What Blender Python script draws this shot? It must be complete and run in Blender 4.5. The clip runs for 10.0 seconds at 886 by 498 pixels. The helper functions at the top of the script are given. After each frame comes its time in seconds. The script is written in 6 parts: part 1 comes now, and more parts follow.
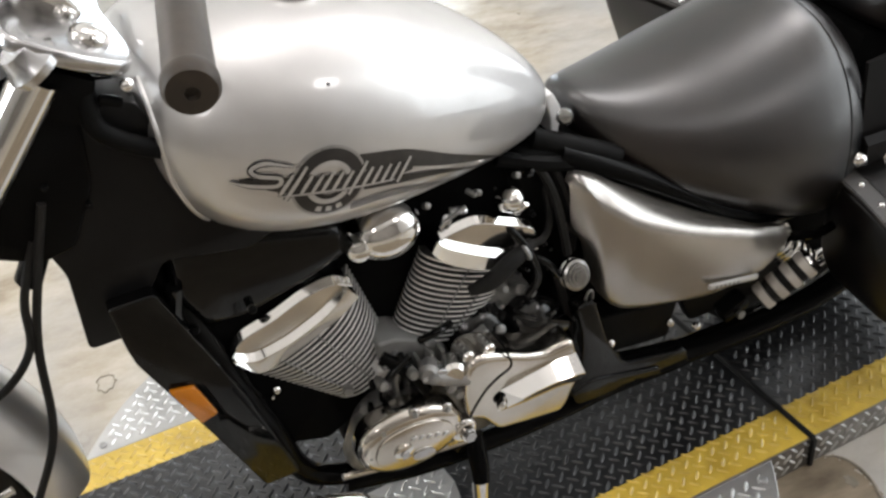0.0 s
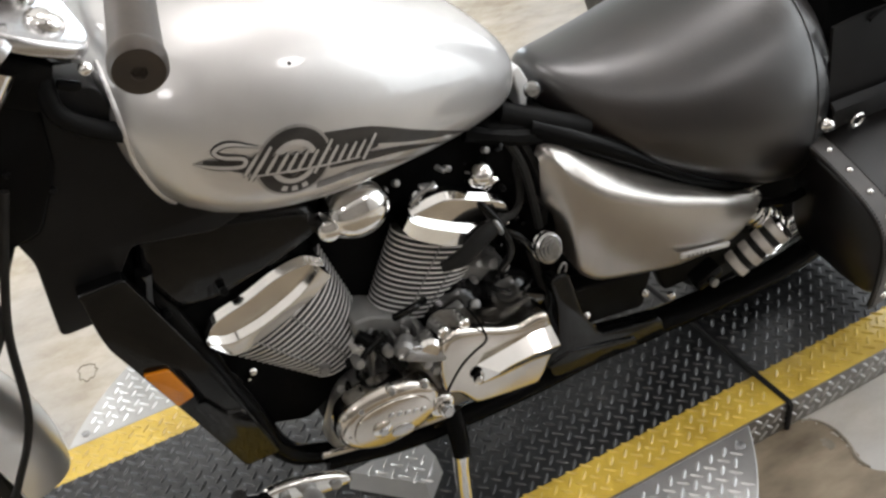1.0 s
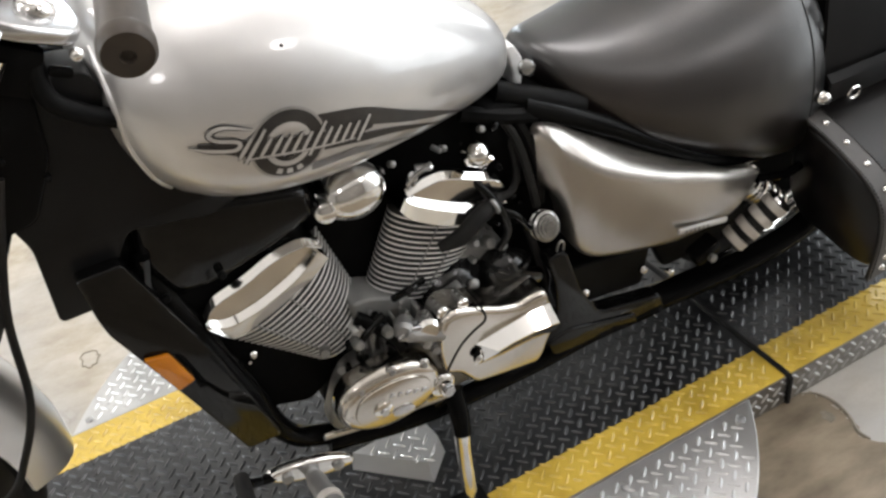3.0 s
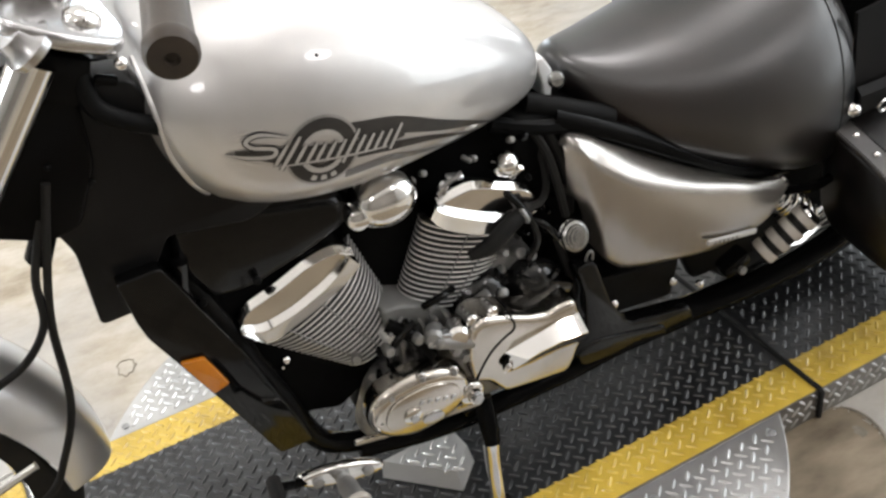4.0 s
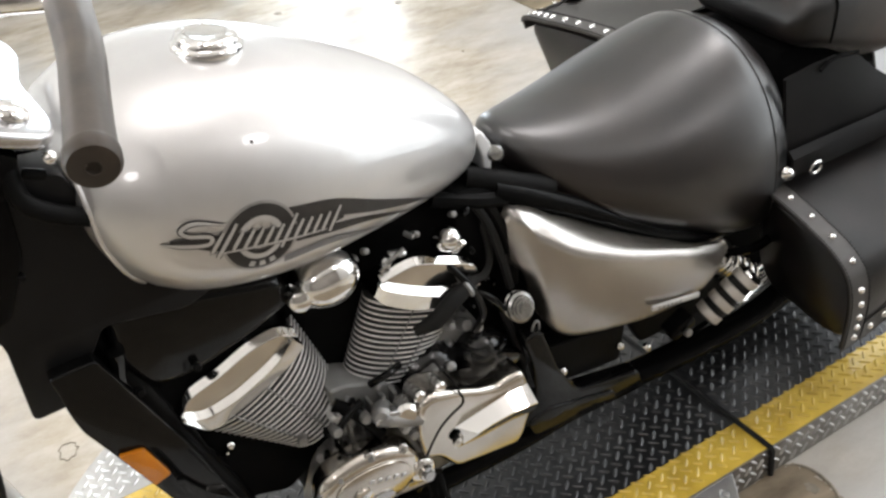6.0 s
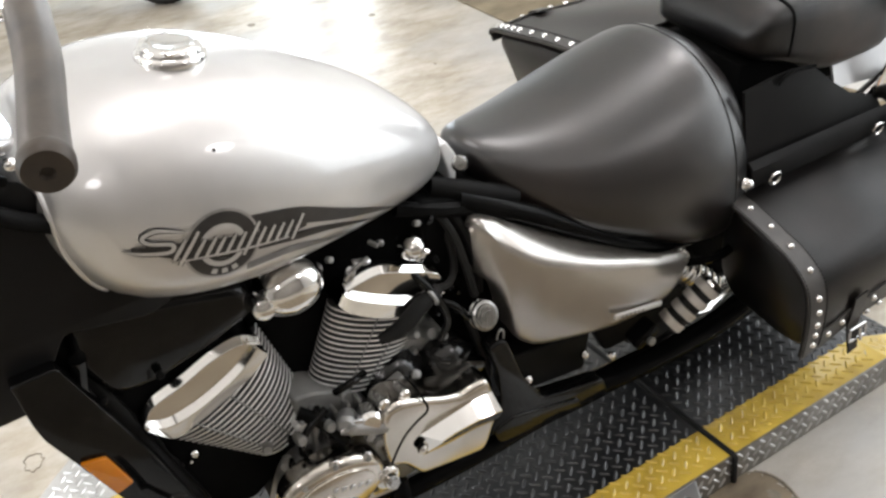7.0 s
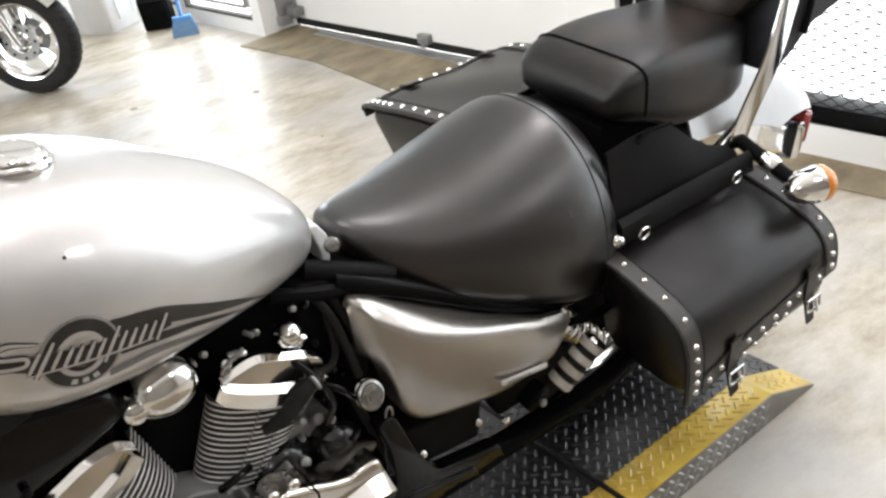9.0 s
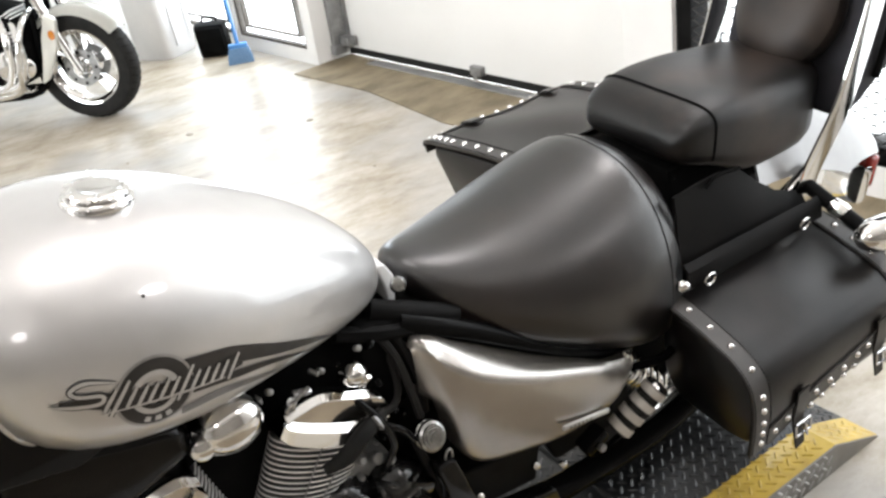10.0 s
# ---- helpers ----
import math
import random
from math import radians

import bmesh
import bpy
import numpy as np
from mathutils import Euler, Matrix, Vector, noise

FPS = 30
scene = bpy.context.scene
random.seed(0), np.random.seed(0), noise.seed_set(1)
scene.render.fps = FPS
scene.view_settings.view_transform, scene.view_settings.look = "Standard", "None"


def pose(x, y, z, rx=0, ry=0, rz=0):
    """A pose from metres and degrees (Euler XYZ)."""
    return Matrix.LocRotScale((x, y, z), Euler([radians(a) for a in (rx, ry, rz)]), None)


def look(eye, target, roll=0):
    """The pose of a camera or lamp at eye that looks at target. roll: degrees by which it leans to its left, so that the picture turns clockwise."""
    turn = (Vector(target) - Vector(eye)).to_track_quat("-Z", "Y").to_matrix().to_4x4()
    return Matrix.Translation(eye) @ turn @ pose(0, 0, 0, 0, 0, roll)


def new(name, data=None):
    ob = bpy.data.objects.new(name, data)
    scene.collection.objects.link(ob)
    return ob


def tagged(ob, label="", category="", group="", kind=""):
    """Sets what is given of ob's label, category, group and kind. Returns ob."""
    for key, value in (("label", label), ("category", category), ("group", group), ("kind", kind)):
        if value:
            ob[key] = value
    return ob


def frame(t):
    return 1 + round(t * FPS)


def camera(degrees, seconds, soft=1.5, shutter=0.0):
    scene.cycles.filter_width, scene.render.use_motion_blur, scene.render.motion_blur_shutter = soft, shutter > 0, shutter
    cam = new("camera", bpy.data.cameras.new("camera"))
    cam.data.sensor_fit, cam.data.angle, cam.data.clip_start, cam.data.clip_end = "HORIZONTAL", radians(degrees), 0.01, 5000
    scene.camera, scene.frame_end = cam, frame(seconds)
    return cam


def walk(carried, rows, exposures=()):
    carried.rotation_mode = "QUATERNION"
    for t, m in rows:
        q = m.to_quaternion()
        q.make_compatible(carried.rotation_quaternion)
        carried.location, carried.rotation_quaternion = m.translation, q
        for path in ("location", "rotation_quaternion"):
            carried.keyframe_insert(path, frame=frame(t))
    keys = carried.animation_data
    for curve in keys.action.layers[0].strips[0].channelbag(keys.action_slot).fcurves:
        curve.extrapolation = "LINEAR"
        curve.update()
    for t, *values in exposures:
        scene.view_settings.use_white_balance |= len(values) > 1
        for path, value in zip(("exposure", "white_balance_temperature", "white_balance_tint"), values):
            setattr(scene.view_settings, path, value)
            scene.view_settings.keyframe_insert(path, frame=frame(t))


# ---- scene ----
# ---- camera and its walk ----
cam = camera(51.65, 10.0, soft=2.6)
ROWS = [
    (0.0, -0.0294, -1.0348, 1.2775, -22.810, -35.115, -6.265),
    (0.5, -0.0071, -1.0460, 1.2637, -25.476, -37.224, -6.815),
    (1.0, -0.0148, -1.0497, 1.2731, -23.617, -36.395, -7.561),
    (1.5, -0.0087, -1.0505, 1.2722, -23.213, -36.855, -8.411),
    (2.0, -0.0064, -1.0541, 1.2716, -22.615, -37.204, -9.355),
    (2.5, -0.0096, -1.0541, 1.2684, -22.220, -37.473, -9.361),
    (2.7, -0.0097, -1.0509, 1.2716, -23.484, -37.769, -8.743),
    (4.0, -0.0215, -1.0760, 1.2710, -21.146, -35.982, -9.750),
    (4.5, -0.0175, -1.0775, 1.2620, -20.172, -35.976, -10.396),
    (5.0, -0.0171, -1.0713, 1.2732, -21.434, -33.742, -8.913),
    (5.5, -0.0073, -1.0578, 1.2876, -23.498, -33.361, -9.354),
    (7.0, 0.0111, -1.0834, 1.2892, -27.107, -32.605, -8.216),
    (7.5, 0.0098, -1.0736, 1.2825, -25.762, -32.653, -9.072),
    (8.0, 0.0392, -1.0837, 1.3044, -31.010, -30.167, -9.578),
    (8.5, 0.0575, -1.0953, 1.3056, -34.882, -29.716, -9.034),
    (9.0, 0.0592, -1.1022, 1.3024, -34.160, -29.689, -9.273),
    (9.5, 0.0603, -1.0944, 1.2961, -32.874, -30.611, -10.421),
    (10.0, 0.0416, -1.0699, 1.3226, -31.651, -27.664, -8.991),
]
walk(cam, [(t, pose(x, y, z, 90 + pitch, 0, yaw) @ pose(0, 0, 0, 0, 0, roll)) for t, x, y, z, yaw, pitch, roll in ROWS],
     [(0.0, 0.16), (0.8, 0.20), (2.7, 0.28), (4.0, 0.35), (5.5, 0.37), (7.5, 0.32), (8.5, 0.30), (9.5, 0.30), (10.0, 0.38)])

# ---- sizes of the place ----
DECK = 0.067        # top of the display stand over the floor
LEAN = 6.0          # degrees by which the motorcycle leans on its side stand
WALL_X = 2.42       # face of the wall with the garage door
CEIL = 3.3

# ---- light ----
world = bpy.data.worlds.new("world")
scene.world = world
world.use_nodes = True
wn = world.node_tree
sky = wn.nodes.new("ShaderNodeTexSky")
sky.sky_type = "NISHITA"
sky.sun_disc = False
sky.sun_elevation, sky.sun_rotation = radians(40), radians(100)
wn.links.new(sky.outputs[0], wn.nodes["Background"].inputs[0])
wn.nodes["Background"].inputs[1].default_value = 0.12


def area_lamp(name, where, target, sx, sy, watts, colour):
    d = bpy.data.lights.new(name, "AREA")
    d.shape, d.size, d.size_y, d.energy, d.color = "RECTANGLE", sx, sy, watts, colour
    ob = new(name, d)
    ob.matrix_world = look(where, target)
    return ob


COOL = (0.93, 0.97, 1.0)
LAMPS = ((-1.6, -2.4), (1.9, -2.3), (-1.6, 0.0), (0.4, -0.1), (-1.4, 2.4), (2.05, 0.25))
for lx, ly in LAMPS:
    d = bpy.data.lights.new("ceiling_lamp", "POINT")
    d.shadow_soft_size, d.energy, d.color = 0.30, 1.8 * (20 if lx > 2 else 12 if ly > 1 else 10 if ly < -1 else 15), (1.0, 0.952, 0.96)
    new("ceiling_lamp", d).matrix_world = Matrix.Translation((lx, ly, CEIL - 0.62))
# daylight in the openings of the door wall, and fill light from an added west window
area_lamp("daylight", (WALL_X + 0.10, -0.9, 1.35), (0, -0.9, 0.7), 2.6, 2.0, 9, COOL)
area_lamp("daylight", (2.28, 4.05, 1.45), (0, 2.4, 0.6), 1.5, 1.9, 44, (0.72, 0.87, 1.0))
area_lamp("daylight", (-5.30, 1.6, 1.9), (0, 1.2, 0.6), 3.4, 1.9, 100, COOL)


# ---- materials ----
def nodes_of(name):
    m = bpy.data.materials.new(name)
    m.use_nodes = True
    t = m.node_tree
    return m, t, t.nodes["Principled BSDF"]


def node(t, kind, **values):
    n = t.nodes.new("ShaderNode" + kind)
    for k, v in values.items():
        n.inputs[k].default_value = v
    return n


def ramp(t, fac, stops):
    r = t.nodes.new("ShaderNodeValToRGB")
    while len(r.color_ramp.elements) < len(stops):
        r.color_ramp.elements.new(0.5)
    for e, (p, c) in zip(r.color_ramp.elements, stops):
        e.position, e.color = p, (c, c, c, 1) if isinstance(c, (int, float)) else (*c, 1)
    t.links.new(fac, r.inputs[0])
    return r.outputs[0]


def coords(t, stretch=(1, 1, 1), turn=(0, 0, 0)):
    tc = t.nodes.new("ShaderNodeTexCoord")
    mp = t.nodes.new("ShaderNodeMapping")
    mp.inputs["Scale"].default_value = stretch
    mp.inputs["Rotation"].default_value = turn
    t.links.new(tc.outputs["Object"], mp.inputs[0])
    return mp.outputs[0]


def noise_out(t, vec, scale, detail=4.0, rough=0.55):
    n = node(t, "TexNoise", Scale=scale, Detail=detail, Roughness=rough)
    t.links.new(vec, n.inputs["Vector"])
    return n.outputs[0]


def surface(name, c1, c2, rough=(0.3, 0.5), metal=0.0, scale=12.0, fine=160.0, bump=0.1, depth=0.001, coat=0.0,
            stretch=(1, 1, 1), spread=(0.35, 0.65), coat_rough=0.05, spec=0.5, ior=1.5):
    """A surface of two close colours in large soft patches, with fine grain in its gloss and relief."""
    m, t, p = nodes_of(name)
    v = coords(t, stretch)
    big, small = noise_out(t, v, scale, 5), noise_out(t, v, fine, 3)
    t.links.new(ramp(t, big, ((spread[0], c1), (spread[1], c2))), p.inputs["Base Color"])
    mix = t.nodes.new("ShaderNodeMath")
    mix.operation = "ADD"
    t.links.new(big, mix.inputs[0])
    t.links.new(small, mix.inputs[1])
    t.links.new(ramp(t, mix.outputs[0], ((0.35, rough[0]), (0.75, rough[1]))), p.inputs["Roughness"])
    p.inputs["Metallic"].default_value = metal
    p.inputs["IOR"].default_value = ior
    p.inputs["Coat Weight"].default_value = coat
    p.inputs["Coat Roughness"].default_value = coat_rough
    p.inputs["Specular IOR Level"].default_value = spec
    if bump:
        b = node(t, "Bump", Strength=bump, Distance=depth)
        t.links.new(small, b.inputs["Height"])
        t.links.new(b.outputs[0], p.inputs["Normal"])
    return m


M = {}
M["silver"] = surface("silver_paint", (0.50, 0.494, 0.49), (0.55, 0.544, 0.54), (0.34, 0.44), 0.80, 9, 900, 0.03, 0.0003, 1.0, coat_rough=0.02)
M["silver"].node_tree.nodes["Principled BSDF"].inputs["Coat IOR"].default_value = 1.8
# the tank's silver, darkened to offset the window light on the rear mudguard
M["dimmed_silver"] = surface("dimmed_silver_paint", (0.30, 0.298, 0.298), (0.36, 0.357, 0.357), (0.28, 0.38), 0.5, 9, 900, 0.03, 0.0003, 0.5, coat_rough=0.05)
M["satin"] = surface("satin_silver", (0.69, 0.66, 0.625), (0.75, 0.72, 0.685), (0.18, 0.27), 0.9, 6, 700, 0.04, 0.0003, 0.25, (1, 6, 1), coat_rough=0.2)
M["chrome"] = surface("chrome", (0.70, 0.69, 0.675), (0.76, 0.75, 0.735), (0.04, 0.09), 1.0, 14, 300, 0.0)
# chrome darkened and tinted tan, a painted reflection of the floor
M["cover_chrome"] = surface("floor_tinted_chrome", (0.50, 0.465, 0.42), (0.64, 0.605, 0.56), (0.06, 0.16), 1.0, 9, 120, 0.03, 0.0004)
M["fin"] = surface("machined_fin", (0.74, 0.74, 0.73), (0.83, 0.83, 0.82), (0.26, 0.40), 0.40, 30, 400, 0.05, 0.0004)
M["fin_side"] = surface("painted_fin_side", (0.07, 0.07, 0.069), (0.11, 0.11, 0.108), (0.4, 0.55), 0.2, 30, 400, 0.1, 0.0004)
M["lock_metal"] = surface("dark_lock_metal", (0.26, 0.26, 0.255), (0.42, 0.42, 0.41), (0.12, 0.22), 1.0, 60, 300, 0.0)
M["cast"] = surface("cast_alloy", (0.20, 0.197, 0.19), (0.34, 0.335, 0.325), (0.32, 0.5), 0.6, 40, 500, 0.25, 0.0008)
M["black"] = surface("black_gloss", (0.0032, 0.0032, 0.0033), (0.0055, 0.0055, 0.0054), (0.05, 0.10), 0.0, 9, 300, 0.03, 0.0004, 0.0, spec=0.045)
M["gloss"] = surface("polished_black", (0.0032, 0.0032, 0.0033), (0.0055, 0.0055, 0.0054), (0.03, 0.07), 0.0, 9, 300, 0.02, 0.0004, 0.0, spec=0.22)
M["worn"] = surface("worn_concrete", (0.105, 0.080, 0.052), (0.29, 0.235, 0.165), (0.26, 0.52), 0.0, 7, 70, 0.3, 0.002, stretch=(1, 2.2, 1), spread=(0.3, 0.7))
M["grime"] = surface("floor_grime", (0.15, 0.13, 0.10), (0.28, 0.25, 0.20), (0.5, 0.7), 0.0, 30, 160, 0.4, 0.001)
M["case_black"] = surface("glossy_case_black", (0.004, 0.004, 0.0042), (0.009, 0.009, 0.009), (0.06, 0.14), 0.0, 16, 300, 0.15, 0.0008, 0.0, spec=0.55)
M["grey_alloy"] = surface("grey_painted_alloy", (0.20, 0.20, 0.197), (0.28, 0.28, 0.275), (0.38, 0.52), 0.35, 20, 400, 0.2, 0.0007)
M["black_satin"] = surface("black_satin", (0.004, 0.004, 0.004), (0.008, 0.008, 0.008), (0.35, 0.5), 0.0, 14, 350, 0.1, 0.0006, spec=0.05)
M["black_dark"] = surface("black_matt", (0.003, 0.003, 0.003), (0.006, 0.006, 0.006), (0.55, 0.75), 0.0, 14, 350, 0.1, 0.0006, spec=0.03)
M["neck_black"] = surface("black_neck_plastic", (0.005, 0.005, 0.0052), (0.010, 0.010, 0.0102), (0.18, 0.30), 0.0, 9, 300, 0.05, 0.0005, spec=0.14)
M["rubber"] = surface("rubber", (0.008, 0.008, 0.008), (0.016, 0.015, 0.014), (0.5, 0.7), 0.0, 20, 280, 0.15, 0.0008, spec=0.2)
M["dull_chrome"] = surface("dulled_chrome", (0.44, 0.44, 0.45), (0.58, 0.58, 0.59), (0.14, 0.26), 1.0, 22, 300, 0.04, 0.0004)
M["grip_cap"] = surface("grip_cap_rubber", (0.020, 0.016, 0.012), (0.045, 0.034, 0.025), (0.35, 0.5), 0.0, 18, 350, 0.12, 0.0006, spec=0.3)
M["grip"] = surface("grip_rubber", (0.026, 0.021, 0.018), (0.062, 0.048, 0.037), (0.26, 0.40), 0.15, 18, 350, 0.12, 0.0006)
M["leather"] = surface("leather", (0.003, 0.0027, 0.0026), (0.026, 0.017, 0.012), (0.28, 0.42), 0.0, 7, 420, 0.26, 0.0010, 0.0, spec=0.36, spread=(0.45, 0.7))
M["seat"] = surface("worn_seat_leather", (0.0012, 0.0012, 0.0014), (0.009, 0.0055, 0.0042), (0.22, 0.32), 0.0, 6, 300, 0.16, 0.0010, 0.0, spec=0.70, ior=1.56, spread=(0.44, 0.70))
M["bag"] = surface("bag_leather", (0.0015, 0.0014, 0.0014), (0.009, 0.0066, 0.0056), (0.20, 0.32), 0.0, 6, 260, 0.16, 0.0010, spec=0.26)
M["yoke"] = surface("yoke_leather", (0.0022, 0.0022, 0.0022), (0.006, 0.0053, 0.005), (0.4, 0.55), 0.0, 7, 380, 0.25, 0.001, spec=0.10)
M["band"] = surface("band_leather", (0.026, 0.024, 0.023), (0.046, 0.042, 0.039), (0.35, 0.5), 0.0, 18, 380, 0.25, 0.001)
M["vinyl"] = surface("backpack_cloth", (0.010, 0.010, 0.013), (0.02, 0.02, 0.026), (0.6, 0.8), 0.0, 18, 900, 0.4, 0.001)
M["amber"] = surface("amber_plastic", (0.52, 0.165, 0.006), (0.62, 0.21, 0.01), (0.12, 0.2), 0.0, 20, 300, 0.05, 0.0005, 0.4)
M["red"] = surface("red_plastic", (0.22, 0.015, 0.01), (0.3, 0.02, 0.015), (0.1, 0.2), 0.0, 20, 300, 0.05, 0.0005, 0.5)
M["dark_decal"] = surface("dark_decal", (0.010, 0.009, 0.009), (0.022, 0.020, 0.019), (0.3, 0.4), 0.0, 30, 500, 0.0, 0.001, 0.2)
M["grey_decal"] = surface("grey_decal", (0.27, 0.265, 0.26), (0.36, 0.35, 0.345), (0.2, 0.3), 0.5, 30, 500, 0.0, 0.001, 0.6)
M["stripe_decal"] = surface("stripe_decal", (0.10, 0.097, 0.094), (0.15, 0.146, 0.142), (0.25, 0.35), 0.2, 30, 500, 0.0, 0.001, 0.4)
M["light_decal"] = surface("light_decal", (0.46, 0.455, 0.45), (0.54, 0.535, 0.53), (0.2, 0.3), 0.4, 30, 500, 0.0, 0.001, 0.6)
M["plate_black"] = surface("black_tread_plate", (0.018, 0.0185, 0.020), (0.046, 0.047, 0.049), (0.16, 0.30), 0.45, 5, 240, 0.12, 0.0008, spec=0.9)
M["plate_yellow"] = surface("yellow_tread_plate", (0.44, 0.29, 0.030), (0.68, 0.47, 0.065), (0.28, 0.44), 0.0, 11, 160, 0.14, 0.0008, 0.8, spread=(0.3, 0.6))
# bare plate in a darker copy, with the side skirt's shade in its colour
M["plate_shaded"] = surface("shaded_tread_plate", (0.20, 0.19, 0.178), (0.30, 0.288, 0.27), (0.24, 0.40), 0.85, 7, 200, 0.12, 0.0008)
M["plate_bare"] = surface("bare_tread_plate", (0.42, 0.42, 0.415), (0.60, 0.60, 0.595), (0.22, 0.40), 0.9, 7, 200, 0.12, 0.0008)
# bare plate lightened to put the wedge's bright reflection into its colour
M["lit_plate"] = surface("lit_tread_plate", (0.74, 0.73, 0.71), (0.84, 0.83, 0.81), (0.22, 0.36), 0.6, 7, 200, 0.12, 0.0008)
M["white_wall"] = surface("white_wall_paint", (0.76, 0.755, 0.74), (0.82, 0.815, 0.80), (0.5, 0.7), 0.0, 2.5, 120, 0.12, 0.001)
M["cream_wall"] = surface("cream_wall_paint", (0.44, 0.43, 0.41), (0.50, 0.49, 0.47), (0.5, 0.7), 0.0, 2.0, 120, 0.12, 0.001)
M["ceiling"] = surface("ceiling_paint", (0.80, 0.785, 0.76), (0.85, 0.835, 0.81), (0.5, 0.7), 0.0, 2.0, 120, 0.12, 0.001)
# dim tone of the unseen south wall, set to darken what the motorcycle reflects
M["pale_wall"] = surface("dim_wall_paint", (0.21, 0.192, 0.172), (0.28, 0.257, 0.23), (0.5, 0.7), 0.0, 2.0, 120, 0.12, 0.001)
M["door_white"] = surface("door_panel", (0.80, 0.795, 0.775), (0.84, 0.835, 0.815), (0.3, 0.45), 0.0, 1.6, 90, 0.08, 0.001)
M["frame"] = surface("window_frame_paint", (0.07, 0.062, 0.052), (0.11, 0.098, 0.085), (0.4, 0.6), 0.0, 20, 200, 0.05, 0.0005)
M["bin"] = surface("white_plastic", (0.74, 0.745, 0.75), (0.8, 0.8, 0.8), (0.35, 0.5), 0.0, 6, 150, 0.05, 0.001)
M["blue"] = surface("blue_plastic", (0.06, 0.22, 0.55), (0.10, 0.30, 0.65), (0.35, 0.5), 0.0, 20, 240, 0.1, 0.001)
M["grey_blue"] = surface("broom_bristle", (0.10, 0.20, 0.36), (0.16, 0.28, 0.46), (0.6, 0.8), 0.0, 40, 400, 0.4, 0.002, stretch=(6, 6, 1))
M["steel"] = surface("galvanised_steel", (0.26, 0.26, 0.26), (0.36, 0.36, 0.355), (0.3, 0.5), 0.8, 25, 200, 0.1, 0.0008)
M["mesh"] = surface("wire_mesh", (0.03, 0.028, 0.026), (0.05, 0.048, 0.045), (0.4, 0.55), 0.3, 25, 200, 0.0)
M["pearl"] = surface("pearl_paint", (0.66, 0.655, 0.60), (0.72, 0.71, 0.66), (0.12, 0.2), 0.1, 9, 300, 0.0, 0.001, 0.8)
M["peg_grey"] = surface("grey_peg_sleeve", (0.46, 0.43, 0.39), (0.56, 0.53, 0.49), (0.35, 0.5), 0.2, 20, 300, 0.1, 0.0006)


def floor_material():
    """Worn, sealed concrete: cream to tan, with trowel streaks, grey stains, scuffs and fine cracks."""
    m, t, p = nodes_of("sealed_concrete")
    v = coords(t, (1, 1, 1), (0, 0, radians(24)))
    s = coords(t, (0.9, 1.7, 1), (0, 0, radians(24)))
    big, streak, fine = noise_out(t, v, 1.3, 6), noise_out(t, s, 3.6, 10, 0.72), noise_out(t, v, 90, 4)
    base = ramp(t, streak, ((0.33, (0.23, 0.185, 0.125)), (0.47, (0.39, 0.335, 0.25)), (0.64, (0.54, 0.50, 0.43))))
    grey = ramp(t, big, ((0.44, 0.0), (0.62, 0.8)))
    mix = t.nodes.new("ShaderNodeMix")
    mix.data_type = "RGBA"
    t.links.new(grey, mix.inputs["Factor"])
    t.links.new(base, mix.inputs["A"])
    mix.inputs["B"].default_value = (0.40, 0.395, 0.385, 1)
    vor = node(t, "TexVoronoi", Scale=1.7)
    vor.feature = "DISTANCE_TO_EDGE"
    warp = node(t, "TexNoise", Scale=3.0, Detail=6.0)
    t.links.new(v, warp.inputs["Vector"])
    add = t.nodes.new("ShaderNodeVectorMath")
    add.operation = "MULTIPLY_ADD"
    add.inputs[1].default_value = (0.5, 0.5, 0.5)
    t.links.new(warp.outputs["Color"], add.inputs[0])
    t.links.new(v, add.inputs[2])
    t.links.new(add.outputs[0], vor.inputs["Vector"])
    crack = ramp(t, vor.outputs["Distance"], ((0.0, 0.72), (0.003, 1.0)))
    mul = t.nodes.new("ShaderNodeMix")
    mul.data_type, mul.blend_type = "RGBA", "MULTIPLY"
    t.links.new(ramp(t, noise_out(t, v, 2.2, 2), ((0.60, 0.0), (0.66, 1.0))), mul.inputs["Factor"])
    t.links.new(mix.outputs["Result"], mul.inputs["A"])
    t.links.new(crack, mul.inputs["B"])
    t.links.new(mul.outputs["Result"], p.inputs["Base Color"])
    both = t.nodes.new("ShaderNodeMath")
    both.operation = "ADD"
    t.links.new(streak, both.inputs[0])
    t.links.new(fine, both.inputs[1])
    t.links.new(ramp(t, both.outputs[0], ((0.35, 0.22), (0.75, 0.46))), p.inputs["Roughness"])
    b = node(t, "Bump", Strength=0.12, Distance=0.002)
    t.links.new(both.outputs[0], b.inputs["Height"])
    t.links.new(b.outputs[0], p.inputs["Normal"])
    p.inputs["Coat Weight"].default_value = 0.42
    p.inputs["Coat Roughness"].default_value = 0.27
    return m


M["floor"] = floor_material()
M["mat"] = surface("brown_threshold", (0.15, 0.118, 0.07), (0.29, 0.235, 0.15), (0.45, 0.65), 0.0, 4, 60, 0.5, 0.004, stretch=(2, 1, 1))


def glowing(name, colour, strength):
    m, t, p = nodes_of(name)
    p.inputs["Base Color"].default_value = (*colour, 1)
    p.inputs["Emission Color"].default_value = (*colour, 1)
    p.inputs["Emission Strength"].default_value = strength
    return m


M["lamp_glow"] = glowing("lamp_diffuser", (1.0, 0.95, 0.89), 5.0)
M["daylit_glass"] = glowing("daylit_glass", (0.93, 0.97, 1.0), 2.3)
M["daylight"] = glowing("bright_outdoors", (0.92, 0.965, 1.0), 4.2)


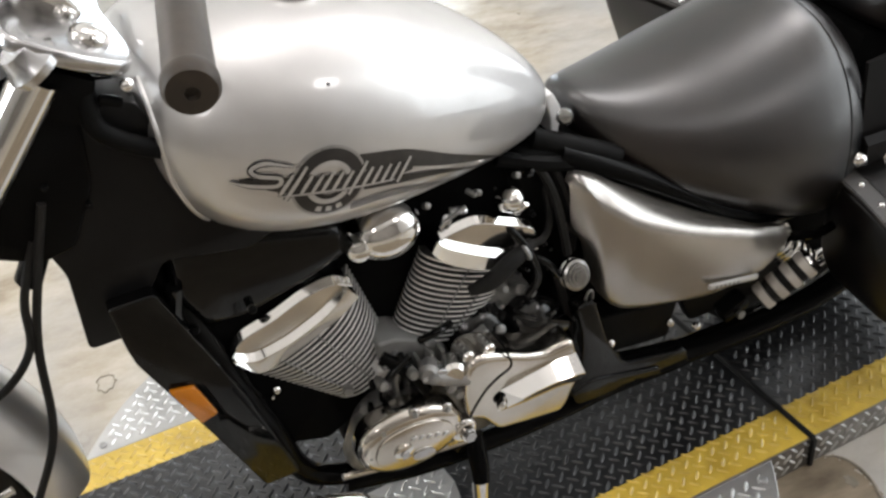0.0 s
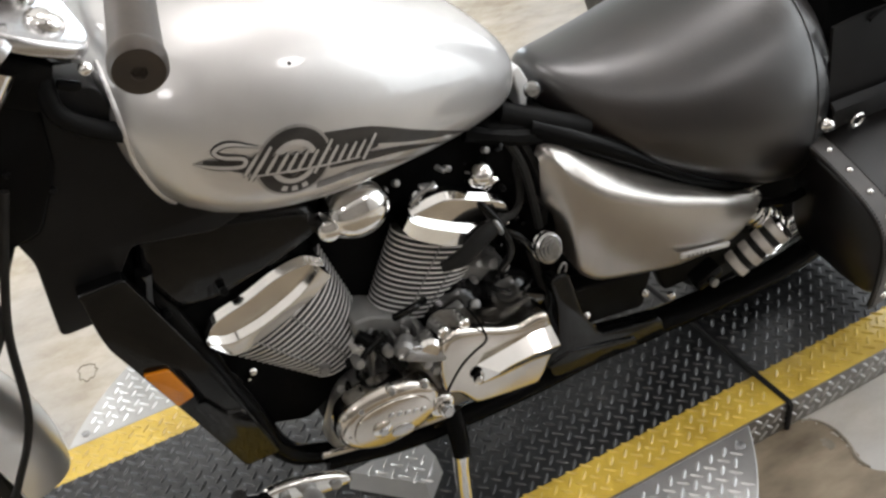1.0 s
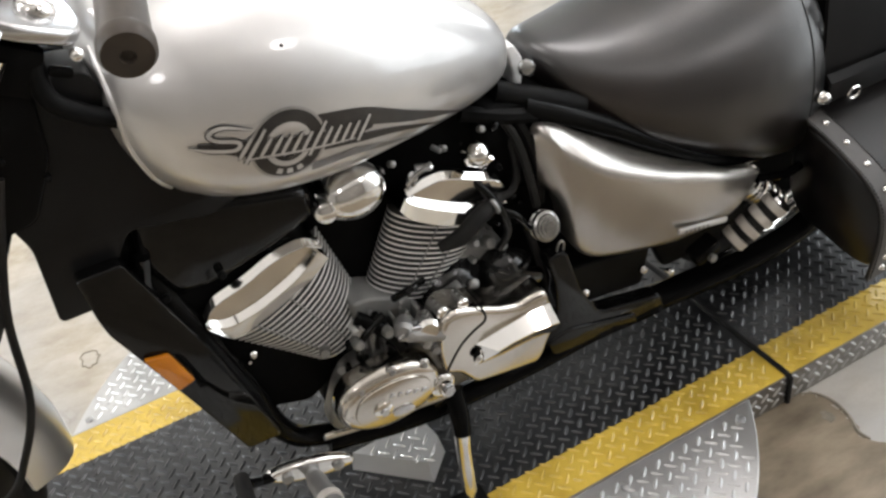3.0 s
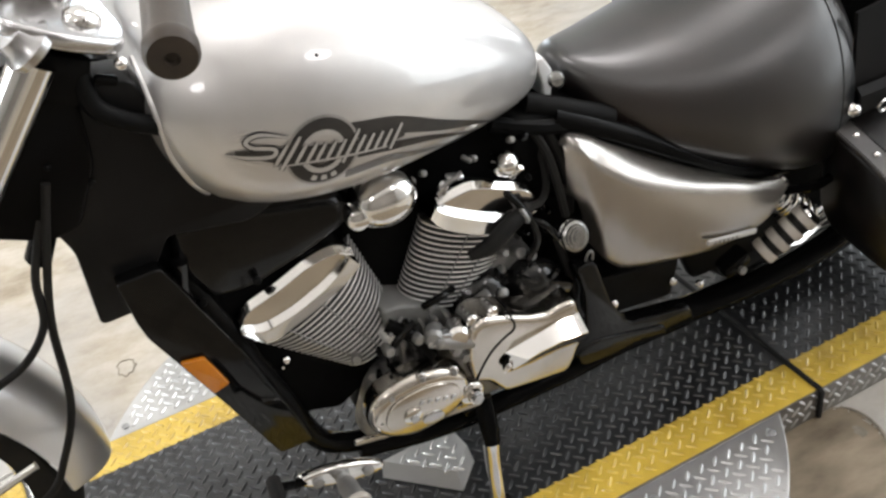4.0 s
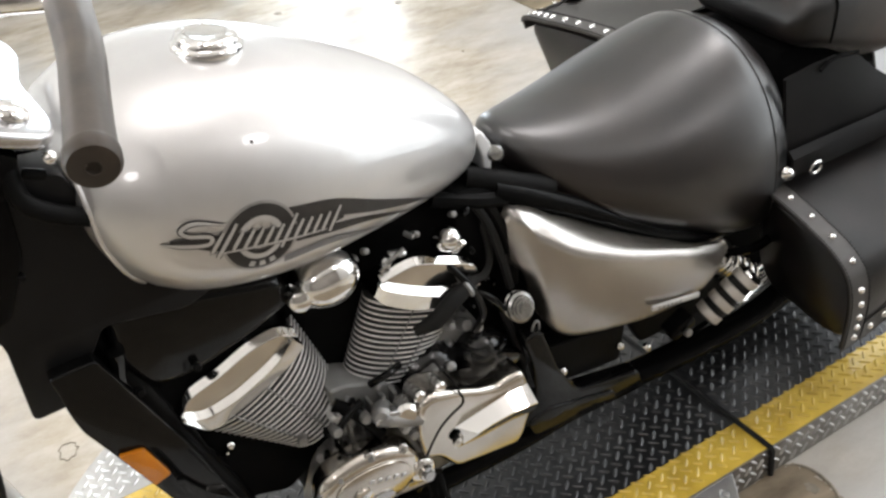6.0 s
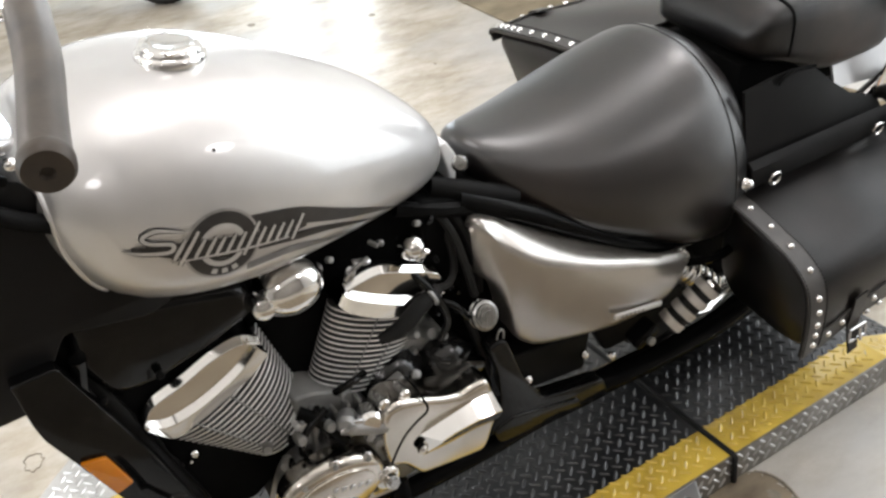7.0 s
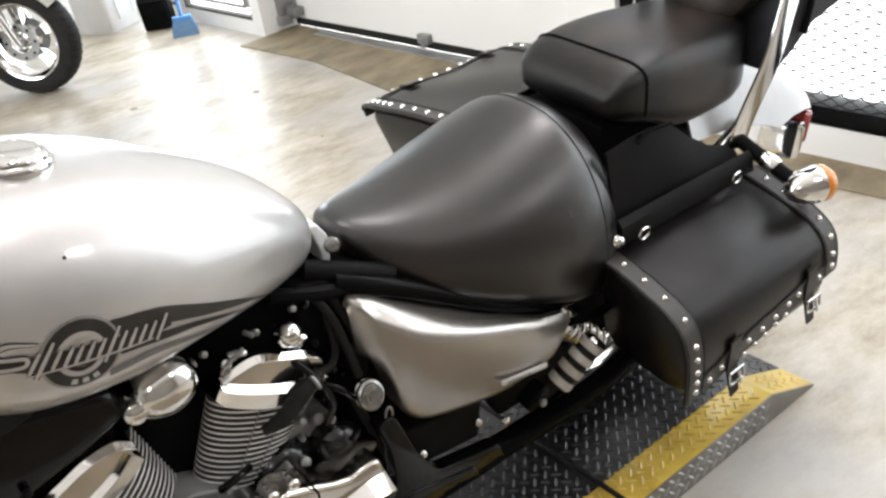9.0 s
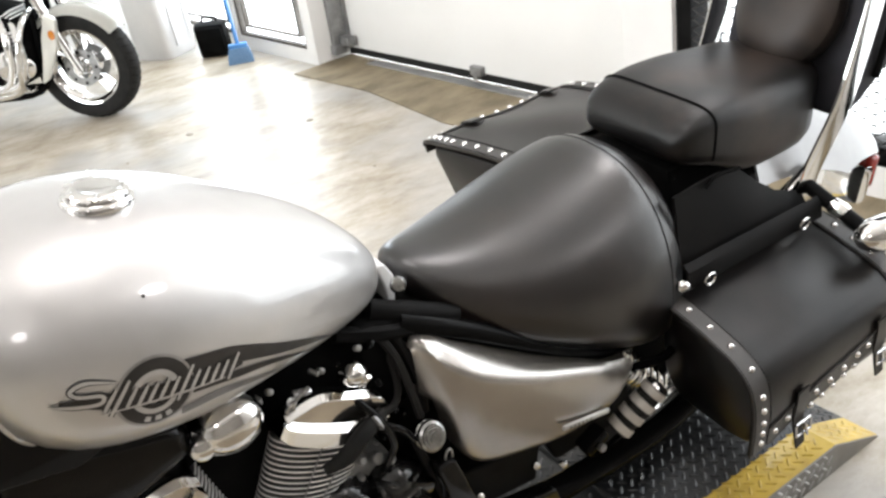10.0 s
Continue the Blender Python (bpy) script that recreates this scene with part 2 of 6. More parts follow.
# ---- mesh helpers ----
def part(name, bm, material, parent=None, label="", smooth=True, angle=40):
    bmesh.ops.recalc_face_normals(bm, faces=bm.faces)
    me = bpy.data.meshes.new(name)
    if smooth:
        for f in bm.faces:
            f.smooth = True
        for e in bm.edges:
            if len(e.link_faces) == 2 and e.calc_face_angle(0) > radians(angle):
                e.smooth = False
    bm.to_mesh(me)
    bm.free()
    me.materials.append(M[material])
    ob = new(name, me)
    ob.parent = parent
    if label:
        ob["label"] = label
    return ob


def thing(name, label, category, group="", m=None):
    ob = new(name)
    ob.empty_display_size = 0.1
    if m is not None:
        ob.matrix_world = m
    return tagged(ob, label, category, group)


def loft(rings, caps=True, closed=True, bm=None):
    bm = bm or bmesh.new()
    vs = [[bm.verts.new(p) for p in r] for r in rings]
    n = len(rings[0])
    for a, b in zip(vs, vs[1:]):
        for i in range(n if closed else n - 1):
            j = (i + 1) % n
            bm.faces.new((a[i], a[j], b[j], b[i]))
    if caps:
        bm.faces.new(vs[0][::-1])
        bm.faces.new(vs[-1])
    return bm


def spline(points, per=6):
    """Points of a smooth curve through the points given."""
    p = [Vector(q) for q in points]
    p = [2 * p[0] - p[1], *p, 2 * p[-1] - p[-2]]
    out = []
    for a, b, c, d in zip(p, p[1:], p[2:], p[3:]):
        for k in range(per):
            u = k / per
            out.append(0.5 * (2 * b + (c - a) * u + (2 * a - 5 * b + 4 * c - d) * u * u + (3 * b - a - 3 * c + d) * u ** 3))
    return out + [p[-2]]


def interp(table, x):
    """Smooth rows of numbers by their first column."""
    t = np.array(table, float)
    k = int(np.clip(np.searchsorted(t[:, 0], x) - 1, 0, len(t) - 2))
    u = (x - t[k, 0]) / (t[k + 1, 0] - t[k, 0])
    a, b, c, d = t[max(k - 1, 0)], t[k], t[k + 1], t[min(k + 2, len(t) - 1)]
    h = c[0] - b[0]
    m0 = (c - a) / max(c[0] - a[0], 1e-6) * h
    m1 = (d - b) / max(d[0] - b[0], 1e-6) * h
    return ((2 * u ** 3 - 3 * u ** 2 + 1) * b + (u ** 3 - 2 * u ** 2 + u) * m0 + (3 * u ** 2 - 2 * u ** 3) * c + (u ** 3 - u ** 2) * m1)[1:]


def tube(points, r, seg=10, per=6, bm=None, smooth=True):
    """A round bar along the points; r is one radius or one for each point."""
    path = spline(points, per) if smooth and len(points) > 2 else [Vector(q) for q in points]
    rs = [r] * len(path) if isinstance(r, (int, float)) else [float(q) for q in np.interp(np.linspace(0, 1, len(path)), np.linspace(0, 1, len(r)), r)]
    rings, side = [], None
    for i, q in enumerate(path):
        d = (path[min(i + 1, len(path) - 1)] - path[max(i - 1, 0)]).normalized()
        if side is None:
            side = d.orthogonal().normalized()
        side = (side - d * side.dot(d)).normalized()
        up = d.cross(side)
        rings.append([q + rs[i] * (side * math.cos(a) + up * math.sin(a)) for a in (2 * math.pi * k / seg for k in range(seg))])
    return loft(rings, bm=bm)


def lathe(profile, base, axis, seg=24, squash=None, bm=None, hollow=False):
    """Turns (radius, height) about an axis through base; squash: (direction, factor)."""
    base, d = Vector(base), Vector(axis).normalized()
    side = d.orthogonal().normalized()
    if squash:
        side = Vector(squash[0])
        side = (side - d * side.dot(d)).normalized()
    up = d.cross(side)
    k = squash[1] if squash else 1.0
    rings = [[base + d * h + max(r, 0.0004) * (side * math.cos(a) * k + up * math.sin(a)) for a in (2 * math.pi * i / seg for i in range(seg))] for r, h in profile]
    return loft(rings, caps=not hollow, bm=bm)


def box(centre, size, bevel=0.003, turn=(0, 0, 0), bm=None, seg=2):
    b = bmesh.new()
    bmesh.ops.create_cube(b, size=1.0)
    bmesh.ops.scale(b, vec=size, verts=b.verts)
    if bevel:
        bmesh.ops.bevel(b, geom=b.edges[:], offset=bevel, segments=seg, profile=0.6, affect="EDGES")
    bmesh.ops.transform(b, matrix=pose(*centre, *turn), verts=b.verts)
    if bm is None:
        return b
    return join(bm, b)


def join(bm, other):
    me = bpy.data.meshes.new("joined")
    other.to_mesh(me)
    other.free()
    bm.from_mesh(me)
    bpy.data.meshes.remove(me)
    return bm


def slab(outline, y0, y1, bevel=0.004, seg=3, axis="y", bm=None):
    """A plate with an outline in the plane across the axis, from y0 to y1, its rims rounded."""
    put = {"y": lambda a, b, c: (a, c, b), "x": lambda a, b, c: (c, a, b), "z": lambda a, b, c: (a, b, c)}[axis]
    b = bmesh.new()
    lo = [b.verts.new(put(p, q, y0)) for p, q in outline]
    hi = [b.verts.new(put(p, q, y1)) for p, q in outline]
    n = len(outline)
    b.faces.new(lo)
    b.faces.new(hi)
    for i in range(n):
        b.faces.new((lo[i], lo[(i + 1) % n], hi[(i + 1) % n], hi[i]))
    bmesh.ops.recalc_face_normals(b, faces=b.faces)
    if bevel:
        rim = [e for e in b.edges if (e.verts[0] in lo) == (e.verts[1] in lo)]
        bmesh.ops.bevel(b, geom=rim, offset=bevel, segments=seg, profile=0.5, affect="EDGES", clamp_overlap=True)
    return join(bm, b) if bm else b


def rounded(points, r=0.02, per=5):
    """An outline with its corners rounded."""
    out, n = [], len(points)
    for i in range(n):
        a, b, c = (Vector((*points[k % n], 0)) for k in (i - 1, i, i + 1))
        d1, d2 = (a - b), (c - b)
        k = min(r, d1.length * 0.45, d2.length * 0.45)
        p, q = b + d1.normalized() * k, b + d2.normalized() * k
        for j in range(per + 1):
            u = j / per
            s = p * (1 - u) ** 2 + b * 2 * u * (1 - u) + q * u * u
            out.append((s.x, s.y))
    return out


# ---- the setting ----
def tread_mesh(places, z_of, bm=None):
    """Raised lozenges of tread plate, one way and the other in turn."""
    verts, faces = [], []
    for x, y, way in places:
        a = radians(45 if way else -45)
        ca, sa = math.cos(a), math.sin(a)
        k = len(verts)
        for u, v, h in ((-0.0122, 0, 0), (-0.0060, -0.0029, 0), (0.0060, -0.0029, 0), (0.0122, 0, 0), (0.0060, 0.0029, 0), (-0.0060, 0.0029, 0), (-0.0070, 0, 0.0024), (0.0070, 0, 0.0024)):
            px, py = x + u * ca - v * sa, y + u * sa + v * ca
            verts.append(z_of(px, py, h))
        faces += [(k, k + 1, k + 6), (k + 1, k + 2, k + 7, k + 6), (k + 2, k + 3, k + 7), (k + 3, k + 4, k + 7), (k + 4, k + 5, k + 6, k + 7), (k + 5, k, k + 6)]
    return verts, faces


def treads(name, inside, box4, z_of, material, parent):
    pitch, q = 0.0195, 0.5 ** 0.5
    x0, y0, x1, y1 = box4
    places = []
    for i in range(int((x0 + y0) * q / pitch) - 1, int((x1 + y1) * q / pitch) + 2):
        for j in range(int((y0 - x1) * q / pitch) - 1, int((y1 - x0) * q / pitch) + 2):
            x, y = (i - j) * pitch * q, (i + j) * pitch * q
            if x0 <= x <= x1 and y0 <= y <= y1 and inside(x, y):
                places.append((x, y, (i + j) % 2))
    verts, faces = tread_mesh(places, z_of)
    me = bpy.data.meshes.new(name)
    me.from_pydata(verts, [], faces)
    me.materials.append(M[material])
    ob = new(name, me)
    ob.parent = parent
    ob["kind"] = "stuff"
    return ob


floor = part("floor", box((-1.0, 0.4, -0.1), (9.2, 10.4, 0.2), 0), "floor", smooth=False)
tagged(floor, "worn cream sealed concrete floor with streaks and stains", "floor", kind="structure")

# worn patch beside the stand, its broken edge and some marks;
# the patch is widened out of view to give the chrome tan reflections
CRACK = [(0.958, -0.298), (0.976, -0.313), (0.985, -0.342), (0.983, -0.381), (0.968, -0.413), (0.972, -0.435)]
random.seed(5)
patch = CRACK + [(1.05, -0.56), (1.08, -0.75), (1.02, -1.05), (0.90, -1.5), (0.3, -1.85), (-0.3, -1.8), (-0.62, -1.4), (-0.55, -0.9), (-0.2, -0.66), (0.1, -0.62), (0.5, -0.60), (0.62, -0.27)]
part("worn_patch", slab([(x + random.uniform(-0.008, 0.008), y + random.uniform(-0.008, 0.008)) for x, y in rounded(patch, 0.05, 4)][::1], -0.001, 0.0014, 0, axis="z"), "worn", floor, "worn bare concrete patch, widened out of view to tint the chrome", smooth=False)
part("broken_edge", tube([(x + random.uniform(-0.002, 0.002), y, 0.0012) for x, y in CRACK] , [0.001, 0.0025, 0.0035, 0.003, 0.004, 0.002], 6), "grime", floor, "dark broken edge of the coating")


def mark(x, y, r, name, thin=0.0):
    """A small uneven stain; with thin, only its rim."""
    ring = [(1 + random.uniform(-0.25, 0.25)) for _ in range(22)]
    outer = [(x + r * k * math.cos(2 * math.pi * i / 22), y + r * 1.3 * k * math.sin(2 * math.pi * i / 22)) for i, k in enumerate(ring)]
    if thin:
        part(name, tube([(a, b, 0.0010) for a, b in outer + outer[:1]], thin, 5, 2), "grime", floor)
    else:
        part(name, slab(outer, 0.0, 0.0018, 0, axis="z"), "grime", floor, smooth=False)


mark(-0.142, 0.597, 0.020, "scuff_ring", 0.0010)
mark(1.250, 2.911, 0.016, "stain")
mark(1.692, 2.565, 0.013, "stain")
mark(0.955, -0.362, 0.010, "stain")
for k in range(8):
    mark(random.uniform(0.2, 2.2), random.uniform(0.5, 3.6), random.uniform(0.003, 0.007), "stain")

# the display stand: a strip of tread plate with yellow borders over a round plate
NEAR, FAR, STRIPE = -0.293, 0.317, 0.0765
KNEE, TOE, JOINT, HEAD = 1.33, 1.477, 0.92, -1.05
stand = thing("display_stand", "low motorcycle stand of black tread plate with yellow borders", "stand")


def deck_piece(name, outline, material, parent, top=DECK, thick=0.05):
    return part(name, slab(outline, top - thick, top, 0.0, axis="z"), material, parent, smooth=False)


def strip(x0, x1, y0, y1):
    return [(x0, y0), (x1, y0), (x1, y1), (x0, y1)]


def flat(x, y, h):
    return (x, y, DECK + h)


DECK_CUTS = ((HEAD, JOINT - 0.003, "deck_plate"), (JOINT + 0.003, KNEE, "deck_end"))
for x0, x1, label in DECK_CUTS:
    piece = deck_piece(label, strip(x0, x1, NEAR + STRIPE, FAR - STRIPE), "plate_black", stand)
    treads("tread", lambda x, y: x0 + 0.014 < x < x1 - 0.014 and NEAR + STRIPE + 0.006 < y < FAR - STRIPE - 0.006, (x0, NEAR, x1, FAR), flat, "plate_black", piece)
    for y0, y1 in ((NEAR, NEAR + STRIPE), (FAR - STRIPE, FAR)):
        border = deck_piece("yellow_border", strip(x0, x1, y0, y1), "plate_yellow", stand)
        border["label"] = "scuffed yellow painted border"
        treads("tread", lambda x, y: x0 + 0.014 < x < x1 - 0.014 and y0 + 0.0065 < y < y1 - 0.004, (x0, y0, x1, y1), flat, "plate_yellow", border)


def slope(x, y, h):
    u = (x - KNEE) / (TOE - KNEE)
    return (x + h * 0.4, y, DECK * (1 - u) + 0.004 * u + h)


def ramp_piece(name, y0, y1, material):
    bm = bmesh.new()
    pts = [(KNEE, DECK), (TOE, 0.004), (TOE, 0.0), (KNEE, 0.0)]
    a = [bm.verts.new((x, y0, z)) for x, z in pts]
    b = [bm.verts.new((x, y1, z)) for x, z in pts]
    bm.faces.new(a)
    bm.faces.new(b[::-1])
    for i in range(4):
        bm.faces.new((a[i], b[i], b[(i + 1) % 4], a[(i + 1) % 4]))
    return part(name, bm, material, stand, smooth=False)


for y0, y1, mat in ((NEAR, NEAR + STRIPE, "plate_yellow"), (NEAR + STRIPE, FAR - STRIPE, "plate_black"), (FAR - STRIPE, FAR, "plate_yellow")):
    piece = ramp_piece("ramp", y0, y1, mat)
    treads("tread", lambda x, y: KNEE + 0.016 < x < TOE - 0.012 and y0 + 0.008 < y < y1 - 0.006, (KNEE, y0, TOE, y1), slope, mat, piece)
for y, s in ((NEAR, -1), (FAR, 1)):
    skirt = part("side_skirt", slab([(HEAD, 0.0), (TOE, 0.0), (TOE, 0.003), (KNEE, DECK - 0.001), (HEAD, DECK - 0.001)], y, y + s * 0.003, 0.0), "plate_shaded", stand, "bare metal side skirt, coloured darker for shade", smooth=False)
    treads("tread", lambda a, b: 0.43 < a < KNEE - 0.01 and 0.010 < b < DECK - 0.009, (HEAD, 0.0, KNEE, DECK), lambda a, b, h: (a, y + s * (0.003 + h), b), "plate_bare", skirt)
part("joint_strip", tube([(JOINT, FAR, DECK + 0.001), (JOINT, NEAR - 0.004, DECK + 0.001), (JOINT + 0.001, NEAR - 0.006, DECK - 0.004), (JOINT + 0.0015, NEAR - 0.006, 0.004)], 0.0055, 8, smooth=False), "rubber", stand, "black rubber joint strip")

DISC_X, DISC_Y, DISC_R = 0.31, 0.01, 0.605
disc_outline = [(DISC_X + DISC_R * math.cos(2 * math.pi * k / 96), DISC_Y + DISC_R * math.sin(2 * math.pi * k / 96)) for k in range(96)]
turntable = thing("turntable", "round turntable plate of bare aluminium tread", "turntable")
disc = part("round_plate", slab(disc_outline, 0.0, DECK - 0.004, 0.002, 2, axis="z"), "plate_bare", turntable, smooth=False)
treads("tread", lambda x, y: math.hypot(x - DISC_X, y - DISC_Y) < DISC_R - 0.016 and not NEAR - 0.014 < y < FAR + 0.014, (DISC_X - DISC_R, DISC_Y - DISC_R, DISC_X + DISC_R, DISC_Y + DISC_R), lambda x, y, h: (x, y, DECK - 0.004 + h), "plate_bare", disc)
for rx, ry in ((0.79, -0.322), (0.55, -0.325), (0.31, -0.325), (-0.17, 0.345), (0.05, 0.345)):
    part("rivet", lathe([(0.0075, 0), (0.0075, 0.002), (0.005, 0.0038), (0.0, 0.0042)], (rx, ry, DECK - 0.004), (0, 0, 1), 12), "steel", turntable)

# the room: a wall with a garage door and windows, and plain walls that close it
WALL = pose(2.15, 3.30, 0, 0, 0, -84.95)    # x along the wall, y out through it


def structure(name, bm, material, label, category, m=None, smooth=False):
    ob = part(name, bm, material, None, label, smooth)
    if m is not None:
        ob.matrix_world = m
    return tagged(ob, label, category, kind="structure")


def wall_box(x0, x1, y0, y1, z0, z1, bm=None, bevel=0):
    return box(((x0 + x1) / 2, (y0 + y1) / 2, (z0 + z1) / 2), (x1 - x0, y1 - y0, z1 - z0), bevel, bm=bm)


DOOR_W, DOOR_H = 2.08, 2.6
bm = wall_box(-0.09, 0.0, 0.0, 0.26, 0, CEIL)
wall_box(-1.62, -0.09, 0.0, 0.26, 0, 0.075, bm)
wall_box(-0.89, -0.82, 0.0, 0.26, 0.075, 2.1, bm)
wall_box(-1.62, -0.09, 0.0, 0.26, 2.1, CEIL, bm)
wall_box(-2.2, -1.62, 0.0, 0.26, 0, CEIL, bm)
wall_box(0.0, DOOR_W, 0.0, 0.26, DOOR_H, CEIL, bm)
wall_box(DOOR_W, DOOR_W + 0.21, 0.0, 0.26, 0, CEIL, bm)
wall_box(DOOR_W + 0.27, 5.2, 0.0, 0.14, 0, 0.105, bm)
wall_box(DOOR_W + 0.21, 5.2, 0.0, 0.26, 2.4, CEIL, bm)
wall_box(5.2, 8.2, 0.0, 0.26, 0, CEIL, bm)
structure("wall_east", bm, "white_wall", "white painted wall with a garage door and windows", "wall", WALL)
structure("wall_north", box((-1.0, 4.95, CEIL / 2), (9.2, 0.2, CEIL), 0), "white_wall", "plain white painted wall", "wall")
structure("wall_south", box((-1.0, -4.7, CEIL / 2), (9.2, 0.2, CEIL), 0), "pale_wall", "plain dim wall out of view, toned to darken reflections", "wall")
bm = box((-5.5, -2.6, CEIL / 2), (0.2, 4.8, CEIL), 0)
box((-5.5, 4.4, CEIL / 2), (0.2, 2.0, CEIL), 0, bm=bm)
box((-5.5, 1.6, 0.45), (0.2, 3.6, 0.9), 0, bm=bm)
box((-5.5, 1.6, 3.1), (0.2, 3.6, 0.4), 0, bm=bm)
structure("wall_west", bm, "cream_wall", "plain cream painted wall around the added fill window", "wall")
# unseen window, added to brighten the door wall and the floor
structure("window_4", box((-5.5, 1.6, 1.9), (0.04, 3.6, 2.0), 0), "daylight", "wide glowing window added out of view as fill light", "window")
structure("ceiling", box((-1.0, 0.4, CEIL + 0.06), (9.2, 10.4, 0.12), 0), "ceiling", "plain pale ceiling", "ceiling")
structure("threshold", slab([(0.0, -0.16), (0.62, -0.14), (1.3, -0.24), (DOOR_W + 2.6, -0.10), (DOOR_W + 2.6, 0.0), (DOOR_W, 0.0), (DOOR_W, 0.3), (0.0, 0.3)], 0.001, 0.005, 0, axis="z"),
          "mat", "brown worn concrete strip along the garage door", "threshold", WALL)

# garage door
door = thing("garage_door", "closed white sectional garage door with a black rubber seal", "garage door", m=WALL)
for k in range(4):
    z0 = 0.05 + 0.62 * k
    part("panel", wall_box(0.0, DOOR_W, 0.2, 0.245, z0, z0 + 0.615, bevel=0.004), "door_white", door)
part("seal", wall_box(0.02, DOOR_W, 0.195, 0.24, 0.014, 0.052, bevel=0.006), "rubber", door, "black rubber bottom seal")
# pale strip painted in for sunlight that falls through the door gap
part("sill_strip", wall_box(0.25, DOOR_W - 0.3, 0.13, 0.19, 0.0045, 0.007), "plate_bare", door, "pale strip standing in for sunlight on the floor")
part("light_gap", wall_box(0.02, DOOR_W, 0.215, 0.235, 0.005, 0.013), "daylight", door, "daylight showing under the door")
part("latch", box((1.06, 0.185, 0.065), (0.075, 0.03, 0.045), 0.005, bm=box((1.06, 0.175, 0.05), (0.03, 0.02, 0.05), 0.004)), "steel", door, "small steel lifting latch")
part("track", wall_box(0.0, 0.03, 0.10, 0.19, 0.05, 2.5, bm=wall_box(0.0, 0.055, 0.185, 0.195, 0.05, 2.5)), "steel", door, "galvanised steel track")
part("roller_bracket", box((0.07, 0.16, 0.1), (0.09, 0.05, 0.05), 0.006, bm=box((0.03, 0.12, 0.06), (0.05, 0.07, 0.05), 0.006)), "steel", door)

# windows of the wall
def window(name, x0, x1, z0, z1, y=0.06):
    win = thing(name, "bright window in a dark metal frame", "window", m=WALL)
    win["kind"] = "structure"
    f = 0.018
    for a, b, c, d in ((x0, x1, z0, z0 + f), (x0, x1, z1 - f, z1), (x0, x0 + f, z0 + f, z1 - f), (x1 - f, x1, z0 + f, z1 - f)):
        part("window_frame", wall_box(a, b, y - 0.055, y - 0.02, c, d, bevel=0.003), "frame", win)
    g = 0.012
    for a, b, c, d in ((x0 + 0.07, x1 - 0.07, z0 + 0.055, z0 + 0.055 + g), (x0 + 0.07, x0 + 0.07 + g, z0 + 0.055 + g, z1 - 0.07), (x1 - 0.07 - g, x1 - 0.07, z0 + 0.055 + g, z1 - 0.07)):
        part("sash_bar", wall_box(a, b, y - 0.05, y - 0.02, c, d, bevel=0.003), "frame", win)
    part("pane", wall_box(x0 + f, x1 - f, y - 0.015, y - 0.005, z0 + f, z1 - f), "daylight", win, "bright daylit pane")


window("window_1", -0.82, -0.09, 0.075, 2.1)
window("window_3", -1.62, -0.89, 0.075, 2.1)

# mesh guard over the tall windows beside the door
guard = thing("mesh_guard", "black steel guard with diamond wire mesh before bright glass", "mesh guard", m=WALL)
GX0, GX1 = DOOR_W + 0.27, 5.2
part("post", wall_box(DOOR_W + 0.212, GX0, 0.02, 0.12, 0.0, 2.4, bevel=0.006), "black_satin", guard, "dark steel post")
part("rail", wall_box(GX0, GX1, 0.0, 0.10, 0.107, 0.165, bevel=0.005), "black", guard, "black steel bottom rail")
verts, faces, r = [], [], 0.0024
step, rise = 0.060, 0.034


def wire(a, b):
    k = len(verts)
    d = (b - a).normalized()
    s = Vector((d.z, 0, -d.x)) * r
    o = Vector((0, r, 0))
    verts.extend([a + s, a + o, a - s, a - o, b + s, b + o, b - s, b - o])
    faces.extend([(k + i, k + (i + 1) % 4, k + 4 + (i + 1) % 4, k + 4 + i) for i in range(4)])


rows_up = 40
for i in range(-rows_up, int((GX1 - GX0) / step) + 1):
    for way in (1, -1):
        x0 = GX0 + i * step if way > 0 else GX0 + (i + rows_up) * step
        z0, z1 = 0.165, 0.165 + rows_up * rise
        a, b = Vector((x0, 0.03, z0)), Vector((x0 + way * rows_up * step, 0.03, z1))
        lo, hi = (a, b) if a.x < b.x else (b, a)
        if hi.x <= GX0 or lo.x >= GX1:
            continue
        def cut(p, q, x):
            return p + (q - p) * ((x - p.x) / (q.x - p.x))
        lo2 = cut(lo, hi, GX0) if lo.x < GX0 else lo
        hi2 = cut(lo, hi, GX1) if hi.x > GX1 else hi
        wire(lo2, hi2)
me = bpy.data.meshes.new("wire_mesh")
me.from_pydata(verts, [], faces)
me.materials.append(M["mesh"])
ob = new("wire_mesh", me)
ob.parent = guard
ob["kind"] = "stuff"
structure("window_2", wall_box(GX0, GX1, 0.2, 0.22, 0.11, 2.4), "daylit_glass", "bright daylit window behind the wire mesh", "window", WALL)

# lamps under the ceiling
for lx, ly in LAMPS:
    lampt = thing("ceiling_light", "round white pendant ceiling light with a glowing diffuser", "ceiling light", "ceiling lights", pose(lx, ly, CEIL - 0.40))
    part("stem", tube([(0, 0, 0.40), (0, 0, -0.01)], 0.012, 10, smooth=False), "white_wall", lampt)
    part("housing", lathe([(0.05, 0.0), (0.06, -0.05), (0.10, -0.13), (0.105, -0.14), (0.096, -0.135)], (0, 0, 0), (0, 0, 1), 32), "white_wall", lampt)
    part("diffuser", lathe([(0.094, -0.128), (0.09, -0.138), (0.0, -0.142)], (0, 0, 0), (0, 0, 1), 32), "lamp_glow", lampt, "glowing diffuser")

